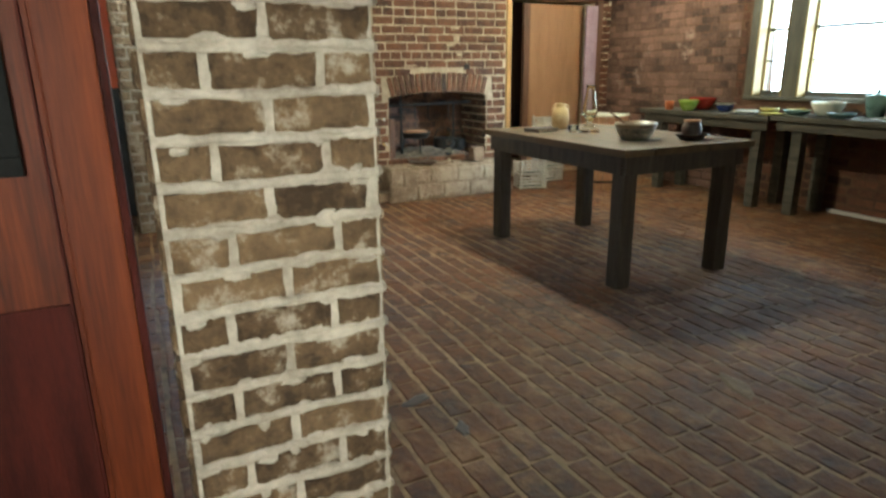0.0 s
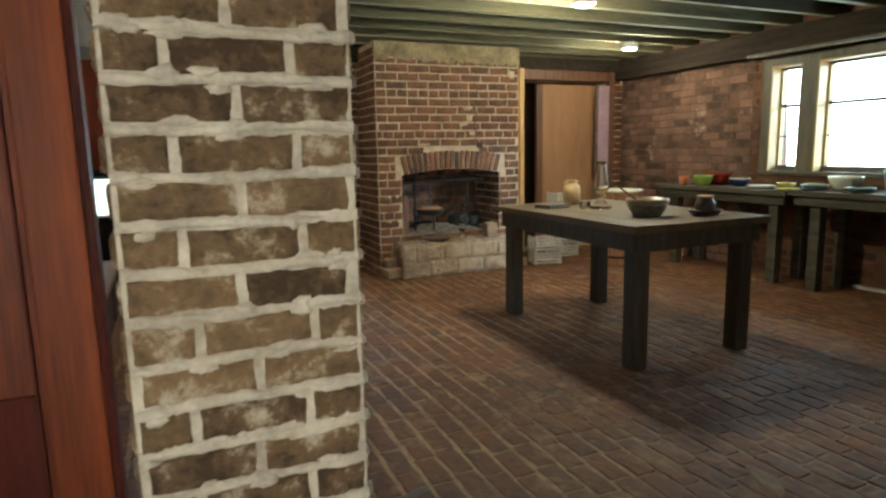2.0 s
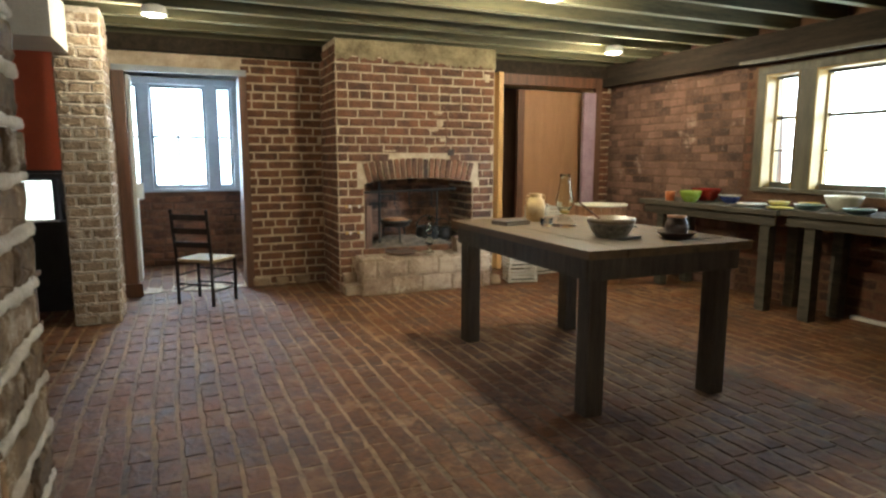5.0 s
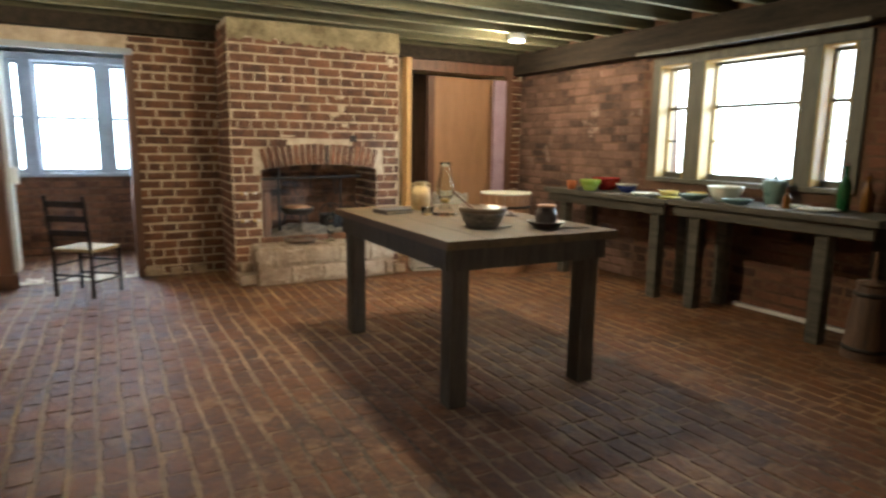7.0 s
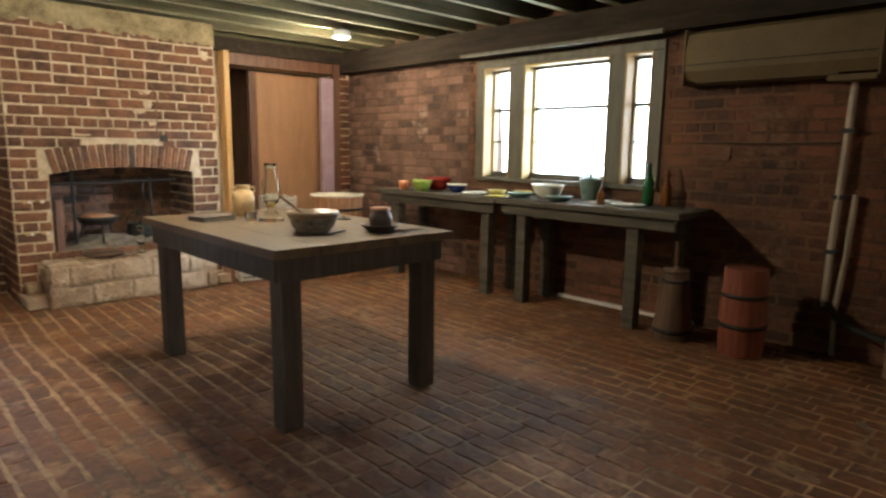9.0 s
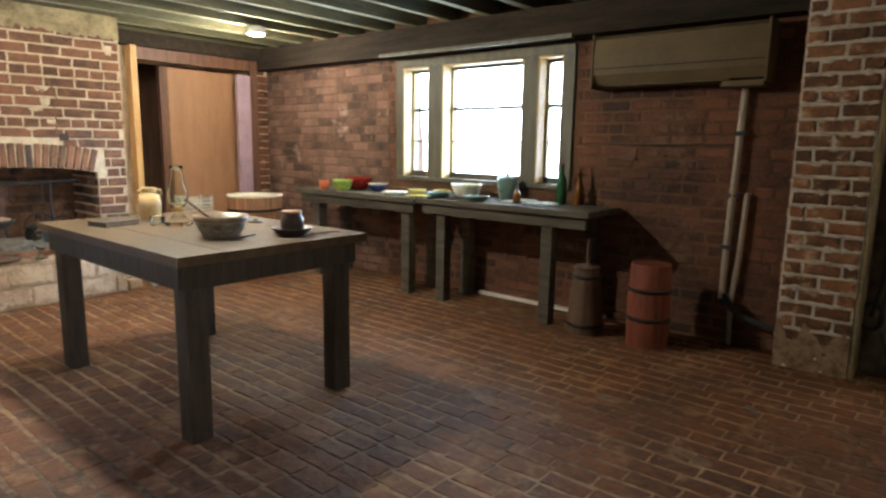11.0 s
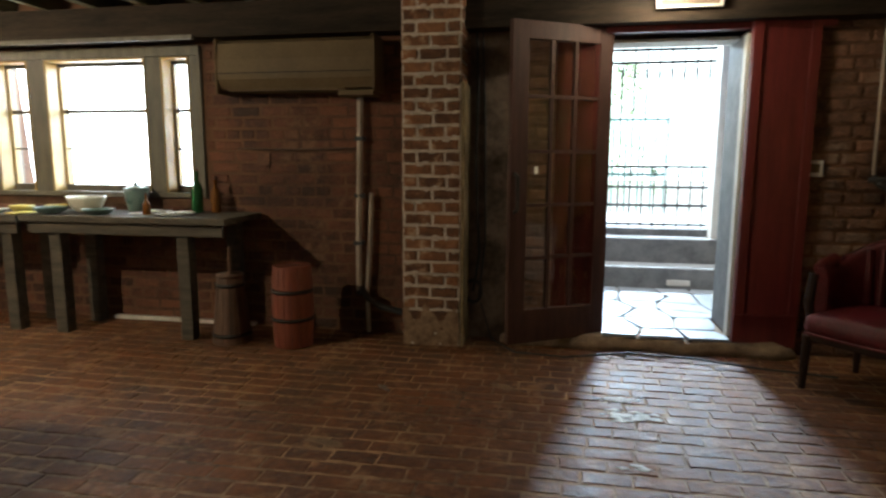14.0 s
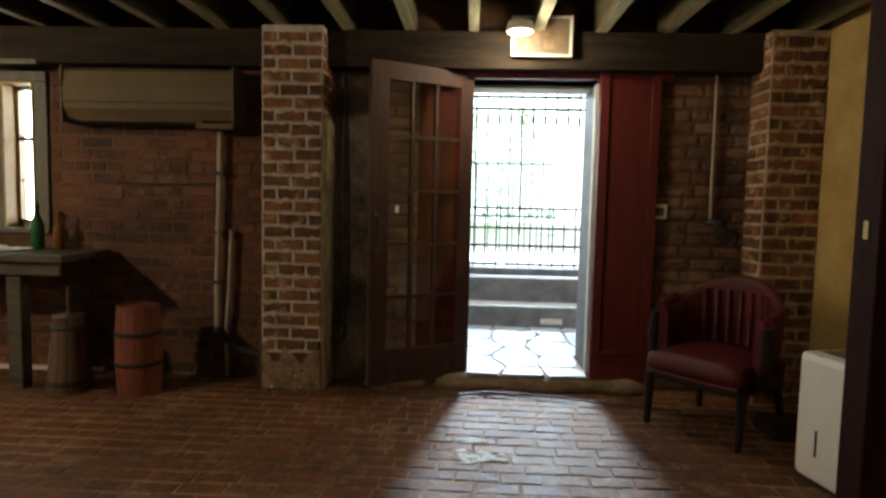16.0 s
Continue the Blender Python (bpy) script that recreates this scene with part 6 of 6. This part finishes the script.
# ---- varnished panel with framed notice beside the near pier ----
def notice_panel():
    t = thing("notice_panel", pose(0, 2.35, 0.004), "red varnished wooden panel with a framed notice", "panel")
    part("stile", box((0.27, -0.03, 0), (0.375, 0.03, 2.3), 0.005), RED_VARNISH, t)
    part("edge", box((0.375, -0.018, 0), (0.392, 0.05, 2.3), 0.003), SHADED_RED, t)
    xs = [-0.75, -0.52, -0.28, -0.05, 0.115, 0.27]
    for a, b in zip(xs, xs[1:]):
        part("plank", box((a + 0.001, -0.012, 0), (b - 0.001, 0.02, 2.3), 0.003), RED_VARNISH, t)
    # Shadow on the lower part and in the crevice is put into the colour.
    part("lower_panel", box((-0.7, -0.02, 0.1), (0.25, -0.012, 0.78), 0.003), SHADED_RED, t, "lower panel painted dark for the shadow there")
    part("strip", box((0.25, -0.022, 0), (0.256, -0.012, 2.3), 0.001), SHADED_RED, t)
    n = thing("framed_notice", pose(-0.12, 2.334, 1.40), "printed notice in a black frame", "picture")
    part("sheet", box((-0.24, -0.008, -0.29), (0.29, -0.006, 0.35)), PAPER, n)
    for lo, hi in (((-0.28, -0.02, -0.33), (0.335, 0, -0.29)), ((-0.28, -0.02, 0.35), (0.335, 0, 0.39)), ((-0.28, -0.02, -0.29), (-0.24, 0, 0.35)), ((0.29, -0.02, -0.29), (0.335, 0, 0.35))):
        part("frame_bar", box(lo, hi, 0.003), MATT_BLACK, n)


notice_panel()


# ---- worn patches and chips on the floor ----
def floor_patch(x, y, r, squash, turn, material, label, seed):
    rng = random.Random(seed)
    bm = bmesh.new()
    rim = []
    for k in range(13):
        a = k * math.tau / 13
        q = r * rng.uniform(0.6, 1.05)
        rim.append(bm.verts.new((q * math.cos(a), q * squash * math.sin(a), 0.0)))
    top = [bm.verts.new((v.co.x * 0.75, v.co.y * 0.75, 0.0035)) for v in rim]
    for k in range(13):
        bm.faces.new((rim[k], rim[(k + 1) % 13], top[(k + 1) % 13], top[k]))
    bm.faces.new(top)
    bm.transform(pose(x, y, 0.001, 0, 0, turn))
    solo("floor_patch", bm, material, label, "patch")


for n, (x, y, r, q, a) in enumerate(((2.52, 2.39, 0.13, 0.4, 70), (2.77, 2.31, 0.10, 0.4, 95), (4.20, 1.86, 0.11, 0.35, 80), (5.03, 1.13, 0.12, 0.4, 60), (4.27, 4.86, 0.10, 0.4, 85), (4.05, 3.74, 0.10, 0.35, 88), (2.95, 2.75, 0.09, 0.4, 80), (4.55, 2.4, 0.12, 0.35, 95))):
    floor_patch(x, y, r, q, a, PATCH_MORTAR, "pale worn mortar patch on the brick floor", n)
# Hollows in floor and wall are flat dark pieces with the shade painted in.
for n, (x, y, r, q, a) in enumerate(((4.90, 1.79, 0.07, 0.35, 40), (1.29, 2.88, 0.08, 0.5, 20), (1.36, 2.62, 0.06, 0.5, 75))):
    floor_patch(x, y, r, q, a, DARK_POT, "dark flat patch for a chipped hollow in the brick floor", n + 20)
solo("wall_hollow", box((5.985, 2.95, 1.21), (5.9925, 3.05, 1.30), 0.003), SOOT_BRICK[0], "dark plate for the hollow of a missing wall brick", "hollow")
for n, (x, z, w, hh) in enumerate(((1.80, 0.05, 0.16, 0.08), (2.0, 0.045, 0.12, 0.07), (2.2, 0.05, 0.14, 0.08))):
    solo("footing_stone", box((x - w / 2, N - 0.10, 0.002), (x + w / 2, N - 0.02, hh), 0.015, jitter=0.006), HEARTH_BRICK[0], "crumbled footing stone at the wall foot", "stone")

LIME_SPILL = surface("white_lime_spill", (0.40, 0.38, 0.34), (0.68, 0.65, 0.60), scale=22, rough=0.9, bump=0.7)


def lime_spill(x, y, wide, deep, count, seed):
    """Many small flakes run together into one ragged spill."""
    rng = random.Random(seed)
    bm = bmesh.new()
    for _ in range(count):
        cx, cy = x + deep * max(-1.2, min(1.2, rng.gauss(0, 0.55))), y + wide * max(-1.2, min(1.2, rng.gauss(0, 0.55)))
        r = rng.uniform(0.008, 0.034)
        z = 0.0015 + rng.uniform(0, 0.0015)
        rim = [bm.verts.new((cx + r * 0.7 * rng.uniform(0.5, 1.2) * math.cos(k * math.tau / 9), cy + r * 1.3 * rng.uniform(0.5, 1.2) * math.sin(k * math.tau / 9), 0.0)) for k in range(9)]
        top = [bm.verts.new((cx + (v.co.x - cx) * 0.8, cy + (v.co.y - cy) * 0.8, z)) for v in rim]
        for k in range(9):
            bm.faces.new((rim[k], rim[(k + 1) % 9], top[(k + 1) % 9], top[k]))
        bm.faces.new(top)
    bm.transform(Matrix.Translation((0, 0, 0.001)))
    solo("lime_spill", bm, LIME_SPILL, "white lime spill on the brick floor", "spill", "stuff")


lime_spill(4.97, 0.52, 0.10, 0.05, 34, 3)
lime_spill(4.75, 0.49, 0.115, 0.06, 46, 4)
lime_spill(4.24, 0.52, 0.05, 0.04, 5, 5)
for x, z in ((2.523, 0.81), (2.636, 0.81), (2.523, 0.56), (2.636, 0.56)):
    solo("wall_anchor", rod((x, 6.822, z), (x, 6.845, z), 0.013, 0.016, 10), BRASS, "small brass anchor in the chimney bricks", "anchor")

# floor bricks, the stretch before the table as single pieces
bricks_on(floor, courses(N - S, E - W, seed=41, pitch=0.108, length=0.205, joint=0.014, butt=0.006, header_every=0, slip=0.06), (E, S, -0.006), (0, 1, 0), (0, 0, 1), FLOOR_BRICK, proud=0.005, tilt=0.013, wave=0.012,
          near=lambda c: (c[0] - (2.7 - S)) ** 2 + (c[2] - (E - 2.4)) ** 2, name="floor_brick")
bricks_on(bay_floor, courses(9.1 - N, 1.22, seed=42, pitch=0.113, length=0.216, joint=0.008, header_every=0), (1.78, N, -0.006), (0, 1, 0), (0, 0, 1), FLOOR_BRICK, proud=0.008, keep=80, name="floor_brick")


# ---- laying the bricks ----
for parent, cells, origin, along, out, mats, k in BRICK_JOBS:
    lay(parent, cells, origin, along, out, mats, **k)
